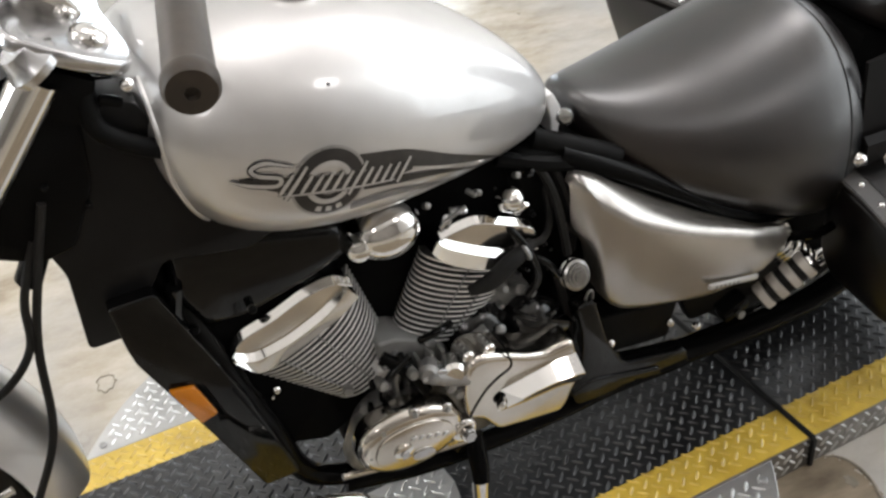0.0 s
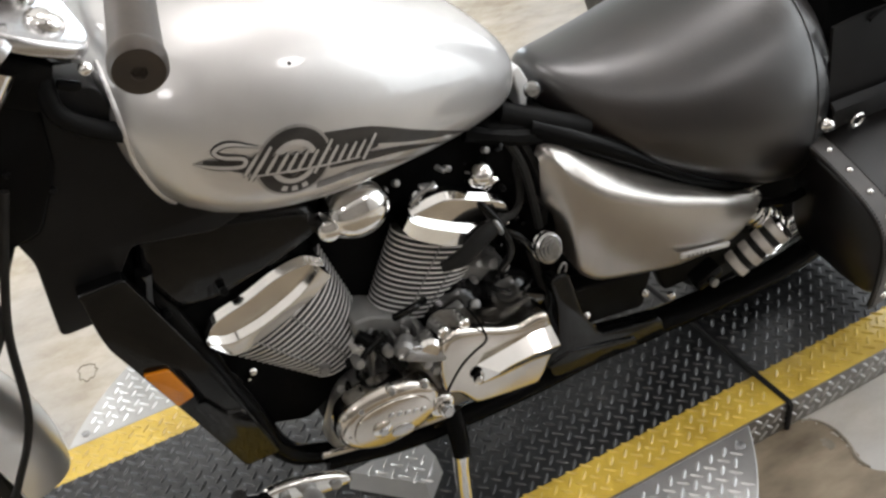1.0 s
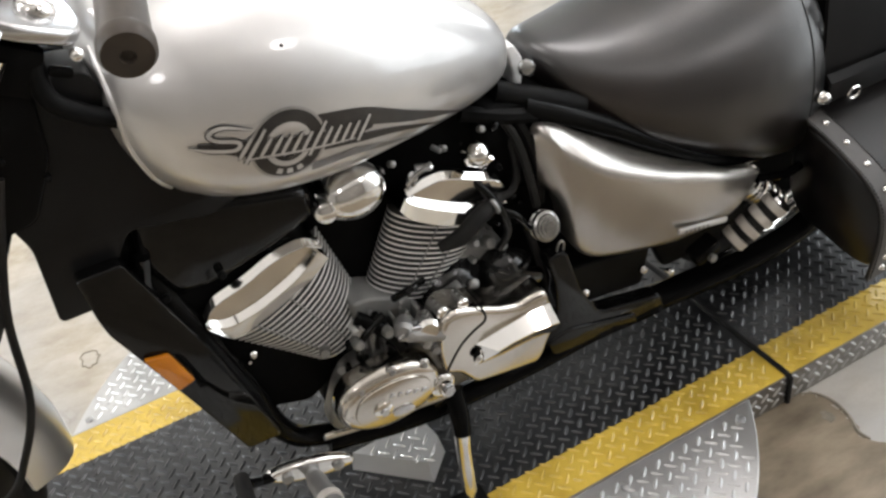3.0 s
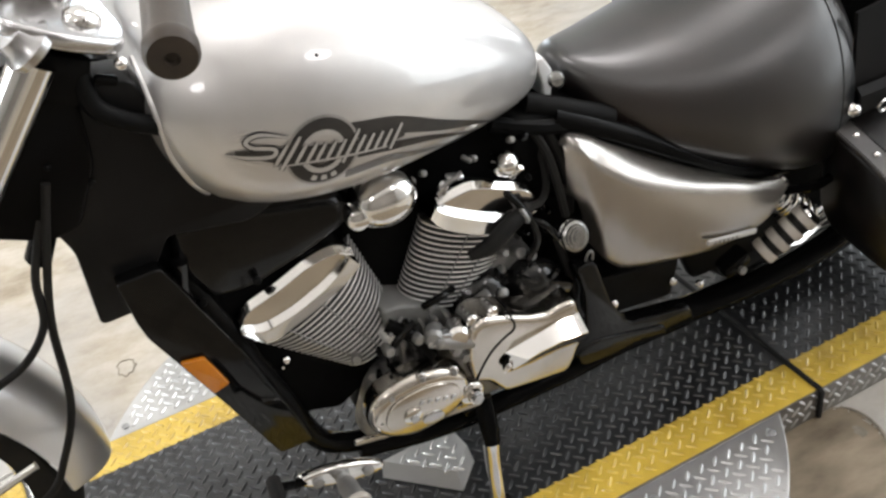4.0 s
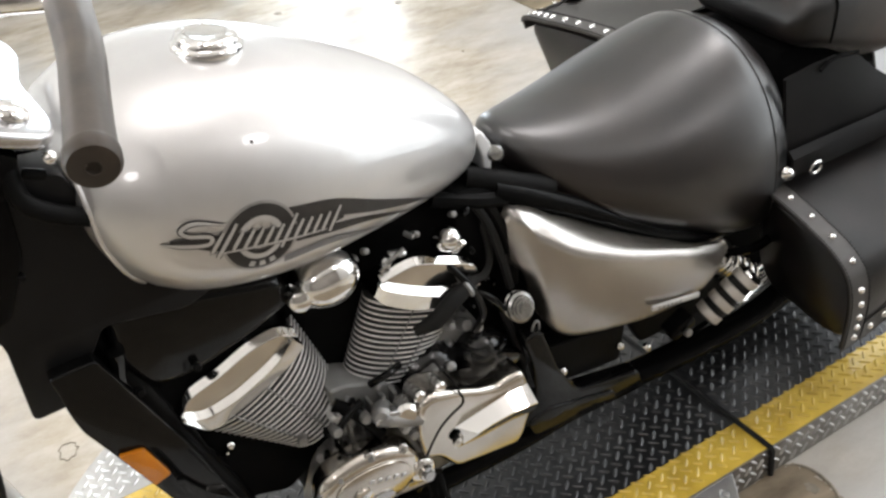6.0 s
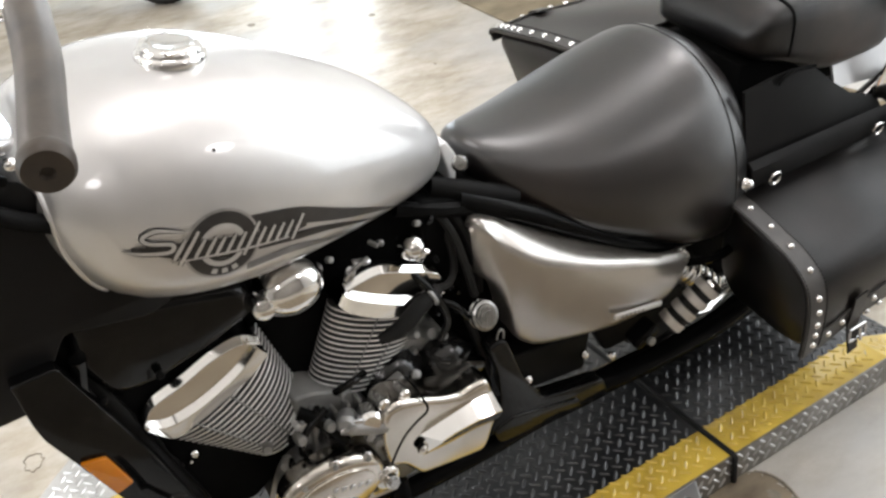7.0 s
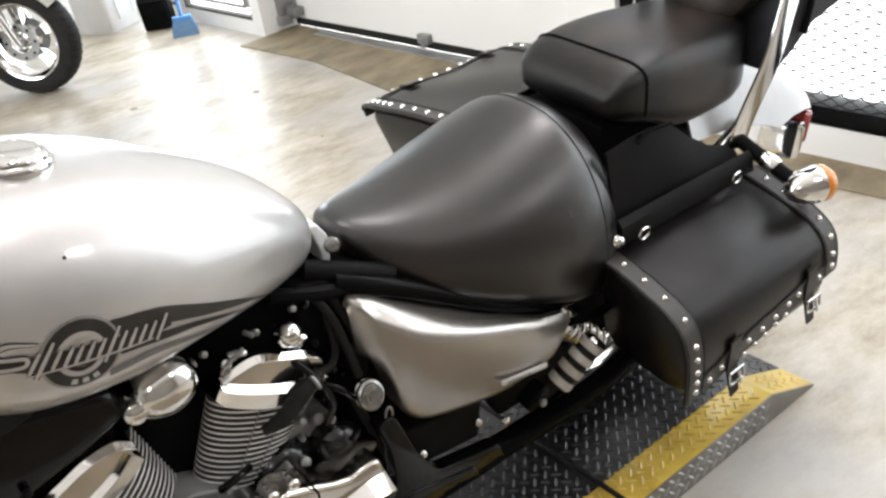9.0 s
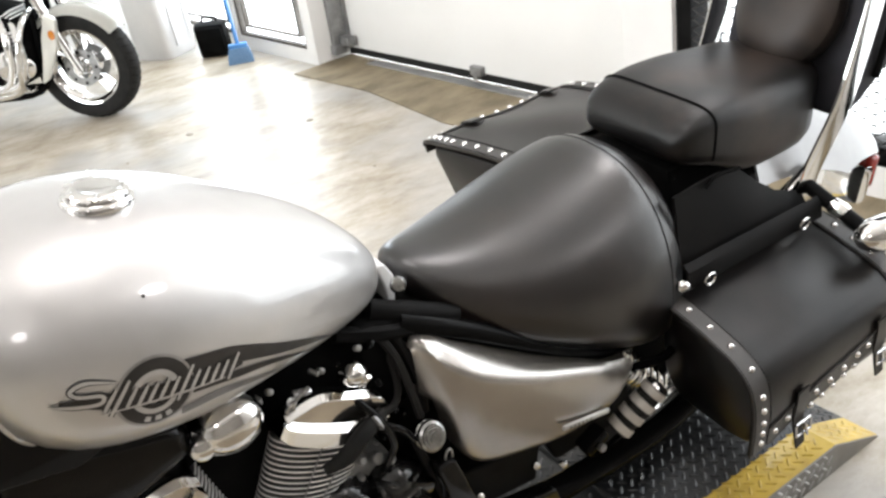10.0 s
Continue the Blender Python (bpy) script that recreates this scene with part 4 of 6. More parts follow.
# the two chrome rocker covers: rim, recessed leaf, ridge and lower band
# each: upper edge, ridge and foot, from the leading tip to the trailing one
FRONT_COVER = ([(0.052, 0.516), (0.068, 0.536), (0.110, 0.550), (0.151, 0.567), (0.189, 0.572), (0.213, 0.559)],
               [(0.051, 0.507), (0.077, 0.494), (0.110, 0.498), (0.139, 0.508), (0.176, 0.527), (0.207, 0.555)],
               [(0.059, 0.498), (0.080, 0.477), (0.113, 0.486), (0.150, 0.501), (0.187, 0.519), (0.216, 0.542)])
REAR_COVER = ([(0.336, 0.582), (0.359, 0.586), (0.390, 0.586), (0.431, 0.567), (0.470, 0.546), (0.482, 0.519)],
              [(0.328, 0.579), (0.342, 0.562), (0.379, 0.536), (0.420, 0.513), (0.451, 0.506), (0.476, 0.507)],
              [(0.318, 0.570), (0.330, 0.550), (0.360, 0.526), (0.391, 0.509), (0.412, 0.506), (0.436, 0.511)])


def head_cover(lines, rise, label):
    edge, ridge, foot = [[Vector((q.x, y, q.y)) for q in spline([(x, z, 0) for x, z in pts], 8)] for y, pts in zip((-0.106, -0.121, -0.127), lines)]
    rim = [v + Vector((0, -0.0095, -0.0062)) for v in edge]
    leaf_top = [v + Vector((0, 0.0045, -0.0008)) for v in rim]
    leaf_low = [Vector((v.x, -0.1115, min(v.z + rise, t.z - 0.0005))) for v, t in zip(ridge, leaf_top)]
    order = [[v + Vector((0, 0.05, -0.030)) for v in edge], [v + Vector((0, 0.006, -0.001)) for v in edge], edge, rim,
             [v + Vector((0, -0.0006, -0.0012)) for v in rim], leaf_top, leaf_low, ridge, [v + Vector((0, -0.0004, -0.0018)) for v in ridge], foot,
             [v + Vector((0, 0.004, -0.002)) for v in foot], [v + Vector((0, 0.07, -0.002)) for v in foot]]
    return part("rocker_cover", loft(order, caps=False, closed=False), "chrome", bike, label, angle=22)


cylinder("front_cylinder", FRONT_BASE - FRONT_AXIS * 0.016, FRONT_AXIS, 18, 0.166, (0.061, 0.087), (0.110, 0.088), -0.025, "front cylinder with machined cooling fins", -0.014, 2.3)
cylinder("rear_cylinder", Vector((0.327, 0, 0.389)), Vector((0.364, 0, 0.931)), 16, 0.134, (0.0577, 0.0374), (0.087, 0.0374), -0.074, "rear cylinder with machined cooling fins", 0.0325, 2.0)
fc = head_cover(FRONT_COVER, 0.0062, "chrome rocker cover of the front cylinder")
rc = head_cover(REAR_COVER, 0.0105, "chrome rocker cover of the rear cylinder")
for base, axis, h, cov in ((FRONT_BASE, FRONT_AXIS, 0.188, fc), (REAR_BASE + Vector((0.03, 0, -0.012)), REAR_AXIS, 0.190, rc)):
    u = Vector((axis.z, 0, -axis.x))
    wide = 0.092 if cov is fc else 0.074
    part("rocker_body", loft([oval_ring(base, axis, hh, wide * k, 0.058 * k, -0.018, 2.3) for hh, k in ((h - 0.06, 1.0), (h - 0.022, 1.0), (h - 0.016, 0.93), (h - 0.014, 0.7))]), "black_satin", cov)
boot = part("plug_cap", tube([(0.466, -0.122, 0.520), (0.428, -0.132, 0.511), (0.397, -0.134, 0.492), (0.366, -0.128, 0.482)], [0.009, 0.012, 0.0125, 0.0115, 0.007], 12), "rubber", bike, "black spark plug cap")
part("plug_lead", tube([(0.460, -0.122, 0.520), (0.490, -0.112, 0.512), (0.506, -0.100, 0.535), (0.508, -0.07, 0.60)], 0.0055, 8), "rubber", bike, "black spark plug lead")
part("cap_ring", lathe([(0.0125, -0.003), (0.0145, 0.0), (0.0125, 0.003)], (0.452, -0.128, 0.5165), (0.04, 0.0, 0.012), 16), "steel", boot)
part("crankcase", slab(rounded([(0.16, 0.22), (0.20, 0.325), (0.27, 0.34), (0.37, 0.35), (0.47, 0.33), (0.53, 0.28), (0.48, 0.19), (0.24, 0.17)], 0.03), -0.13, -0.09, 0.012), "cast", bike, "cast alloy crankcase")
# inner half coloured black to put darkness into the gap between the cylinders
part("crankcase_half", slab(rounded([(0.17, 0.22), (0.21, 0.34), (0.27, 0.36), (0.37, 0.36), (0.49, 0.34), (0.52, 0.28), (0.47, 0.19), (0.25, 0.18)], 0.03), -0.09, 0.15, 0.015), "black_satin", bike, "inner crankcase half, blackened to keep the gap dark")
part("barrel_base", slab(rounded([(0.236, 0.432), (0.262, 0.430), (0.322, 0.398), (0.345, 0.36), (0.322, 0.335), (0.262, 0.338), (0.238, 0.372)], 0.008), -0.113, -0.02, 0.006), "grey_alloy", bike, "grey alloy foot of the cylinders")
part("barrel_foot", slab(rounded([(0.226, 0.392), (0.243, 0.398), (0.262, 0.365), (0.252, 0.346), (0.236, 0.352)], 0.006), -0.124, -0.10, 0.004), "fin", bike)
part("head_web", slab(rounded([(0.386, 0.425), (0.405, 0.442), (0.438, 0.440), (0.482, 0.418), (0.470, 0.385), (0.42, 0.372)], 0.008), -0.098, -0.03, 0.006), "grey_alloy", bike)
for x, z, r in ((0.452, 0.436, 0.010), (0.472, 0.420, 0.008), (0.428, 0.446, 0.007), (0.258, 0.405, 0.006)):
    part("web_bolt", lathe([(r, -0.012), (r, 0.002), (r * 0.7, 0.006), (0.0, 0.0065)], (x, -0.112, z), (0.1, -0.85, 0.5), 12), "steel", bike)
for k in range(5):
    part("base_rib", box((0.248 + 0.018 * k, -0.128, 0.37), (0.005, 0.02, 0.06), 0.0015), "cast", bike)
for (x, y, z), d in (((0.20, -0.13, 0.34), (-0.5, -1, 0.5)), ((0.225, -0.15, 0.395), (0, -1, 0.5)), ((0.185, -0.12, 0.375), (-0.3, -1, 0.4)), ((0.30, -0.16, 0.40), (0, -1, 0.4)), ((0.265, -0.16, 0.405), (0, -1, 0.4))):
    part("case_bolt", lathe([(0.008, -0.02), (0.008, 0.0), (0.006, 0.004), (0.0, 0.0045)], (x, y, z), d, 12), "cast", bike)
part("pump_pipe", tube([(0.235, -0.125, 0.42), (0.262, -0.145, 0.40), (0.282, -0.155, 0.36)], 0.010, 10), "black", bike)

# made-up fittings and pipes, added for glints in the dark between and behind the cylinders
random.seed(11)
for x0, x1, z0, z1, y, n in ((0.425, 0.530, 0.400, 0.560, -0.100, 12), (0.200, 0.310, 0.335, 0.425, -0.132, 12), (0.30, 0.50, 0.575, 0.62, -0.085, 6)):
    for k in range(n):
        x, z, r = random.uniform(x0, x1), random.uniform(z0, z1), random.uniform(0.0026, 0.0058)
        d = (random.uniform(-0.4, 0.4), -1, random.uniform(-0.1, 0.7))
        part("engine_fitting", lathe([(r, -0.012), (r, 0.001), (r * 0.7, 0.003), (0.0, 0.0034)], (x, y - random.uniform(0, 0.012), z), d, 6 if k % 2 else 12), random.choice(("steel", "cast", "black_satin", "gloss", "gloss")), bike)
for pts in ([(0.43, -0.10, 0.56), (0.455, -0.13, 0.52), (0.47, -0.135, 0.47), (0.46, -0.125, 0.43)], [(0.445, -0.10, 0.50), (0.48, -0.132, 0.49), (0.505, -0.13, 0.45)], [(0.24, -0.12, 0.33), (0.225, -0.14, 0.36), (0.235, -0.145, 0.40), (0.27, -0.14, 0.42)], [(0.29, -0.13, 0.43), (0.31, -0.145, 0.45), (0.335, -0.13, 0.44)]):
    part("engine_pipe", tube(pts, 0.0055, 10), "gloss", bike)

# chrome covers on the left of the crankcase
def cover_plate(name, outline, y0, y1, label, bevel=0.012):
    """A cover plate with rounded rims."""
    bm = slab(outline, y0, y1, bevel, 5)
    return part(name, bm, "cover_chrome", bike, label, angle=35)


alt_outline = rounded([(0.167, 0.306), (0.176, 0.338), (0.194, 0.354), (0.222, 0.361), (0.256, 0.361), (0.290, 0.351), (0.314, 0.333), (0.327, 0.306), (0.322, 0.278), (0.300, 0.256), (0.262, 0.243), (0.222, 0.245), (0.190, 0.262), (0.172, 0.282)], 0.02, 3)
alt = cover_plate("alternator_cover", alt_outline, -0.14, -0.187, "oval chrome alternator cover with raised bars", 0.017)
part("cover_face", slab([(0.247 + (p - 0.247) * 0.74, 0.302 + (q - 0.302) * 0.70) for p, q in alt_outline], -0.187, -0.1905, 0.003, 2), "cover_chrome", alt)
for k in range(5):
    part("raised_bar", box((0.244 + 0.012 * k, -0.191, 0.318 - 0.0045 * k), (0.007, 0.002, 0.008), 0.0005, (0, 20, 0)), "dull_chrome", alt)
part("plug", lathe([(0.014, 0), (0.014, 0.004), (0.010, 0.006), (0.0, 0.0062)], (0.228, -0.190, 0.300), (0, -1, 0), 20), "chrome", alt)
part("plug_hex", lathe([(0.007, 0), (0.007, 0.003), (0.0, 0.003)], (0.228, -0.196, 0.300), (0, -1, 0), 6), "dull_chrome", alt)
part("level_window", lathe([(0.011, 0), (0.0115, 0.003), (0.008, 0.004), (0.0, 0.0035)], (0.258, -0.189, 0.276), (0, -1, 0), 20, ((1, 0, -0.3), 1.5)), "dull_chrome", alt)
for x, z in ((0.184, 0.306), (0.205, 0.343), (0.252, 0.354), (0.300, 0.338)):
    lug = part("screw_lug", lathe([(0.0085, -0.012), (0.0085, 0.002), (0.006, 0.004), (0.0, 0.004)], (x, -0.179, z), (0, -1, 0.25), 14), "chrome", alt)
    part("cover_screw", lathe([(0.0045, 0), (0.0045, 0.003), (0.0, 0.004)], (x, -0.183, z + 0.001), (0, -1, 0.25), 6), "steel", lug)
flange = part("flange", lathe([(0.019, -0.02), (0.020, -0.002), (0.017, 0.001), (0.012, 0.002), (0.011, 0.009), (0.0, 0.010)], (0.326, -0.184, 0.276), (0.1, -1, 0.15), 18), "chrome", alt, "chrome flange bolt of the cover")
part("flange_hex", lathe([(0.009, 0), (0.009, 0.005), (0.0, 0.005)], (0.327, -0.194, 0.2775), (0.1, -1, 0.15), 6), "dull_chrome", flange)

gear_outline = rounded([(0.330, 0.301), (0.326, 0.347), (0.329, 0.392), (0.337, 0.411), (0.354, 0.416), (0.377, 0.408), (0.399, 0.398), (0.429, 0.381), (0.457, 0.371), (0.480, 0.375), (0.500, 0.375), (0.507, 0.349), (0.516, 0.317), (0.516, 0.290), (0.505, 0.272), (0.497, 0.246), (0.486, 0.229), (0.427, 0.239), (0.377, 0.250), (0.364, 0.270), (0.351, 0.290)], 0.010, 3)
gr = cover_plate("gear_cover", gear_outline, -0.13, -0.1875, "chrome gear cover with a raised facet and a thin dark joint", 0.009)
part("joint_line", tube([(x, -0.1878, z) for x, z in ((0.392, 0.404), (0.397, 0.386), (0.394, 0.375), (0.377, 0.366), (0.358, 0.351), (0.342, 0.328), (0.332, 0.309))], 0.0016, 8), "black_dark", gr, "thin dark joint line")
part("joint_line", tube([(0.392, -0.1865, 0.402), (0.390, -0.176, 0.413), (0.389, -0.15, 0.413)], 0.0016, 8), "black_dark", gr)
bm = bmesh.new()
FACET = ((-0.1872, ((0.380, 0.337), (0.427, 0.344), (0.472, 0.351), (0.5025, 0.350))), (-0.2100, ((0.404, 0.329), (0.427, 0.333), (0.465, 0.334), (0.505, 0.328))),
         (-0.2095, ((0.404, 0.326), (0.427, 0.330), (0.466, 0.331), (0.506, 0.325))), (-0.1872, ((0.376, 0.292), (0.424, 0.288), (0.473, 0.290), (0.513, 0.284))))
rows3 = [[bm.verts.new((x, y, z)) for x, z in line] for y, line in FACET]
for a, b in zip(rows3, rows3[1:]):
    for i in range(3):
        bm.faces.new((a[i], a[i + 1], b[i + 1], b[i]))
bm.faces.new([r[0] for r in rows3])
bm.faces.new([r[3] for r in rows3])
part("raised_facet", bm, "chrome", gr, angle=24)
for x, z in ((0.340, 0.405), (0.372, 0.404), (0.333, 0.350)):
    part("case_lug", lathe([(0.009, -0.03), (0.009, 0.002), (0.006, 0.005), (0.0, 0.005)], (x, -0.172, z + 0.006), (0, -1, 0.25), 14), "chrome", gr)
arm = part("linkage_plate", slab(rounded([(0.268, 0.402), (0.292, 0.412), (0.308, 0.406), (0.330, 0.382), (0.326, 0.345), (0.306, 0.366), (0.296, 0.388)], 0.008), -0.175, -0.16, 0.004), "dull_chrome", bike, "bare alloy linkage plate")
for x, z in ((0.287, 0.402), (0.310, 0.372), (0.322, 0.352)):
    part("linkage_bolt", lathe([(0.0075, -0.004), (0.0075, 0.004), (0.0, 0.006)], (x, -0.177, z), (0, -1, 0.1), 6), "steel", arm)
part("socket", lathe([(0.0, 0.0), (0.013, 0.0), (0.0145, 0.003), (0.011, 0.004), (0.010, 0.0015)], (0.385, -0.1905, 0.317), (0, -1, 0.1), 20), "black", gr, "dark recessed socket")
part("socket_pin", lathe([(0.0065, -0.002), (0.007, 0.002), (0.004, 0.005), (0.0, 0.0055)], (0.3795, -0.1935, 0.3125), (0, -1, 0.1), 12), "chrome", gr)
part("linkage", tube([(0.278, -0.165, 0.40), (0.310, -0.175, 0.388), (0.335, -0.178, 0.378)], 0.010, 10), "steel", bike)
part("linkage_boss", lathe([(0.016, -0.02), (0.017, 0.004), (0.012, 0.010), (0.0, 0.011)], (0.318, -0.172, 0.395), (-0.3, -1, 0.2), 16), "chrome", bike)
part("linkage_boss", lathe([(0.013, -0.02), (0.014, 0.004), (0.009, 0.010), (0.0, 0.011)], (0.285, -0.165, 0.404), (-0.5, -1, 0.4), 14), "steel", bike)
starter = part("starter", lathe([(0.034, -0.05), (0.046, -0.04), (0.048, -0.004), (0.044, 0.004), (0.038, 0.006), (0.034, 0.012), (0.018, 0.017), (0.0, 0.018)], (0.392, -0.112, 0.379), (0.05, -0.9, 0.42), 28), "case_black", bike, "glossy black starter motor end")
part("starter_ring", lathe([(0.048, -0.004), (0.0525, 0.0), (0.0525, 0.004), (0.048, 0.008)], (0.392, -0.107, 0.377), (0.05, -0.9, 0.42), 32), "gloss", starter)
part("starter_face", slab(rounded([(0.364, 0.398), (0.390, 0.408), (0.398, 0.370), (0.376, 0.352), (0.358, 0.372)], 0.006), -0.137, -0.122, 0.003), "grey_alloy", starter, "grey alloy face")
part("starter_screw", lathe([(0.007, -0.004), (0.0075, 0.003), (0.0, 0.006)], (0.414, -0.128, 0.388), (0.05, -0.9, 0.42), 12), "steel", starter)
pump = part("water_pump", lathe([(0.036, -0.06), (0.043, -0.045), (0.044, -0.01), (0.040, 0.010), (0.030, 0.024), (0.014, 0.031), (0.0, 0.033)], (0.474, -0.112, 0.374), (0.05, -0.85, 0.5), 28), "case_black", bike, "glossy black pump housing")
for a in (20, 140, 260):
    part("pump_rib", tube([(0.474 + 0.012 * math.cos(radians(a)), -0.142, 0.388 + 0.012 * math.sin(radians(a))), (0.474 + 0.030 * math.cos(radians(a)), -0.134, 0.382 + 0.030 * math.sin(radians(a))), (0.474 + 0.041 * math.cos(radians(a)), -0.116, 0.374 + 0.041 * math.sin(radians(a)))], 0.004, 8), "case_black", pump)
part("pump_lug", box((0.500, -0.135, 0.366), (0.05, 0.02, 0.022), 0.006, (0, 30, 0)), "case_black", pump)
part("coolant_pipe", tube([(0.455, -0.07, 0.46), (0.43, -0.09, 0.445), (0.41, -0.08, 0.43)], 0.013, 10), "cast", bike)

# horn, lock and small chrome between tank and engine
horn = part("horn", lathe([(0.036, -0.02), (0.037, -0.002), (0.035, 0.010), (0.029, 0.021), (0.019, 0.028), (0.008, 0.031), (0.0, 0.0315)], (0.268, -0.105, 0.612), (0.05, -0.86, 0.20), 40, ((1, 0, 0.10), 1.22)), "chrome", bike, "chrome dome horn")
part("horn_lobe", lathe([(0.016, -0.02), (0.017, -0.002), (0.013, 0.009), (0.006, 0.013), (0.0, 0.0135)], (0.226, -0.118, 0.608), (-0.2, -0.86, 0.2), 24), "chrome", horn)
part("horn_bracket", tube([(0.30, -0.05, 0.60), (0.262, -0.09, 0.575), (0.255, -0.105, 0.59)], 0.007, 8), "black", bike)
part("fuel_tap", lathe([(0.016, -0.02), (0.017, 0.0), (0.013, 0.012), (0.006, 0.017), (0.0, 0.018)], (0.436, -0.118, 0.602), (0.1, -0.85, 0.5), 18), "chrome", bike, "chrome fuel tap")
part("tap_lever", box((0.442, -0.132, 0.594), (0.008, 0.006, 0.028), 0.0025, (30, 20, 0)), "chrome", bike)
part("throttle_link", box((0.366, -0.104, 0.602), (0.026, 0.010, 0.008), 0.003, (20, 15, 0)), "dull_chrome", bike)
part("throttle_link", lathe([(0.006, -0.01), (0.007, 0.003), (0.0, 0.006)], (0.349, -0.106, 0.596), (0.1, -0.85, 0.5), 14), "dull_chrome", bike)
part("throttle_link", tube([(0.340, -0.108, 0.588), (0.352, -0.110, 0.600), (0.376, -0.106, 0.606)], 0.0035, 8), "dull_chrome", bike)
for k, (x, z) in enumerate(((0.315, 0.605), (0.332, 0.612), (0.405, 0.605), (0.462, 0.612))):
    part("small_bolt", lathe([(0.0045, -0.008), (0.0045, 0.002), (0.0, 0.004)], (x, -0.088, z), (0.1, -0.85, 0.5), 10), "cast", bike)
part("ignition_lock", lathe([(r * 0.74, h) for r, h in [(0.014, -0.045), (0.023, -0.035), (0.026, -0.022), (0.0265, -0.014), (0.0225, -0.012), (0.0225, -0.008), (0.0265, -0.006), (0.026, 0.002), (0.021, 0.004), (0.0205, 0.009), (0.0165, 0.0095), (0.016, 0.014), (0.011, 0.0145), (0.0105, 0.018), (0.0, 0.0185)]], (0.524, -0.146, 0.456), (-0.12, -0.82, 0.5), 40, ((0.3, 0, 1), 1.15)), "lock_metal", bike, "ringed metal ignition lock")
part("key_ring", tube([(0.546 + 0.006 * math.cos(a), -0.150 - 0.002 * math.sin(a), 0.405 + 0.016 * math.sin(a)) for a in (2 * math.pi * k / 14 for k in range(15))], 0.0018, 6, 2), "steel", bike, "small steel key ring")
for y0, pts in ((0, [(0.490, -0.07, 0.625), (0.508, -0.10, 0.58), (0.516, -0.118, 0.525), (0.522, -0.125, 0.48)]), (0, [(0.505, -0.06, 0.63), (0.525, -0.09, 0.585), (0.540, -0.105, 0.52), (0.545, -0.10, 0.46)]), (0, [(0.51, -0.12, 0.44), (0.53, -0.125, 0.36), (0.545, -0.13, 0.30)])):
    part("cable", tube(pts, 0.0065, 8), "rubber", bike)
part("hose", tube([(0.555, -0.09, 0.60), (0.50, -0.085, 0.615), (0.44, -0.07, 0.635)], 0.011, 8), "black_satin", bike)
part("tank_skirt", tube([(0.50, -0.055, 0.635), (0.56, -0.075, 0.612), (0.62, -0.085, 0.585)], 0.018, 10), "black_satin", bike)

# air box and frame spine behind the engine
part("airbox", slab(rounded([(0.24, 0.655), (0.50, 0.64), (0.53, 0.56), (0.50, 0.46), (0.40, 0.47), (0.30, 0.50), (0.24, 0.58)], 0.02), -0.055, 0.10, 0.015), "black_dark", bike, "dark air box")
# added slab that stands for the shade deep between the cylinders
part("valley_panel", slab(rounded([(0.205, 0.375), (0.36, 0.37), (0.36, 0.52), (0.30, 0.57), (0.215, 0.57)], 0.01), -0.062, 0.06, 0.006), "black_dark", bike, "dark filler slab in the shaded gap between the cylinders")
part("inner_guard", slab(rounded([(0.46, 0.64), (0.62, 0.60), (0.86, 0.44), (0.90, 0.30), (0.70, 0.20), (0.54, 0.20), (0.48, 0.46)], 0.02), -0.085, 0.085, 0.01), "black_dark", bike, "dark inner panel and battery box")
# added dark slab, blacks out the gap between seat and bag
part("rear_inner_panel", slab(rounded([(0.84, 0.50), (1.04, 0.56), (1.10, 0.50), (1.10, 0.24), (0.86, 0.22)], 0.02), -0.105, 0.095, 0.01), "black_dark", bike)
part("left_neck_cover", slab(rounded([(-0.060, 0.885), (0.03, 0.872), (0.07, 0.74), (0.17, 0.685), (0.10, 0.66), (0.01, 0.68), (-0.046, 0.595), (-0.092, 0.594), (-0.084, 0.70), (-0.10, 0.76)], 0.010), -0.114, -0.06, 0.010), "neck_black", bike, "black plastic neck cover")
part("right_neck_cover", slab(rounded([(-0.045, 0.86), (0.03, 0.865), (0.07, 0.74), (0.17, 0.685), (0.10, 0.66), (0.01, 0.70), (-0.05, 0.63), (-0.085, 0.60), (-0.085, 0.70)], 0.018), 0.06, 0.112, 0.014), "black", bike)
part("steering_head", lathe([(0.036, -0.12), (0.036, 0.1)], (-0.045, 0, 0.78), (0.55, 0, 1), 20), "black", bike)
part("front_tool_box", slab(rounded([(0.015, 0.69), (0.11, 0.675), (0.215, 0.645), (0.225, 0.60), (0.16, 0.575), (0.08, 0.555), (0.03, 0.56), (0.005, 0.62)], 0.022), -0.112, 0.05, 0.016), "gloss", bike, "glossy black coil cover")
part("box_rim", tube([(0.012, -0.112, 0.64), (0.004, -0.108, 0.59), (0.026, -0.098, 0.560), (0.045, -0.080, 0.550)], 0.010, 8), "gloss", bike)
for x, z in ((0.088, 0.575), (0.020, 0.575)):
    part("cover_screw", lathe([(0.005, -0.004), (0.0055, 0.003), (0.004, 0.005), (0.0, 0.0052)], (x, -0.118, z), (0, -0.9, 0.4), 14), "black_satin", bike)

for x, z, r in ((0.096, 0.407, 0.0055), (0.089, 0.397, 0.0035), (0.129, 0.462, 0.0035)):
    part("guard_bolt", lathe([(r, -0.006), (r, 0.003), (r * 0.6, 0.005), (0.0, 0.0052)], (x, -0.098, z), (0, -0.9, 0.4), 12), "chrome", bike)

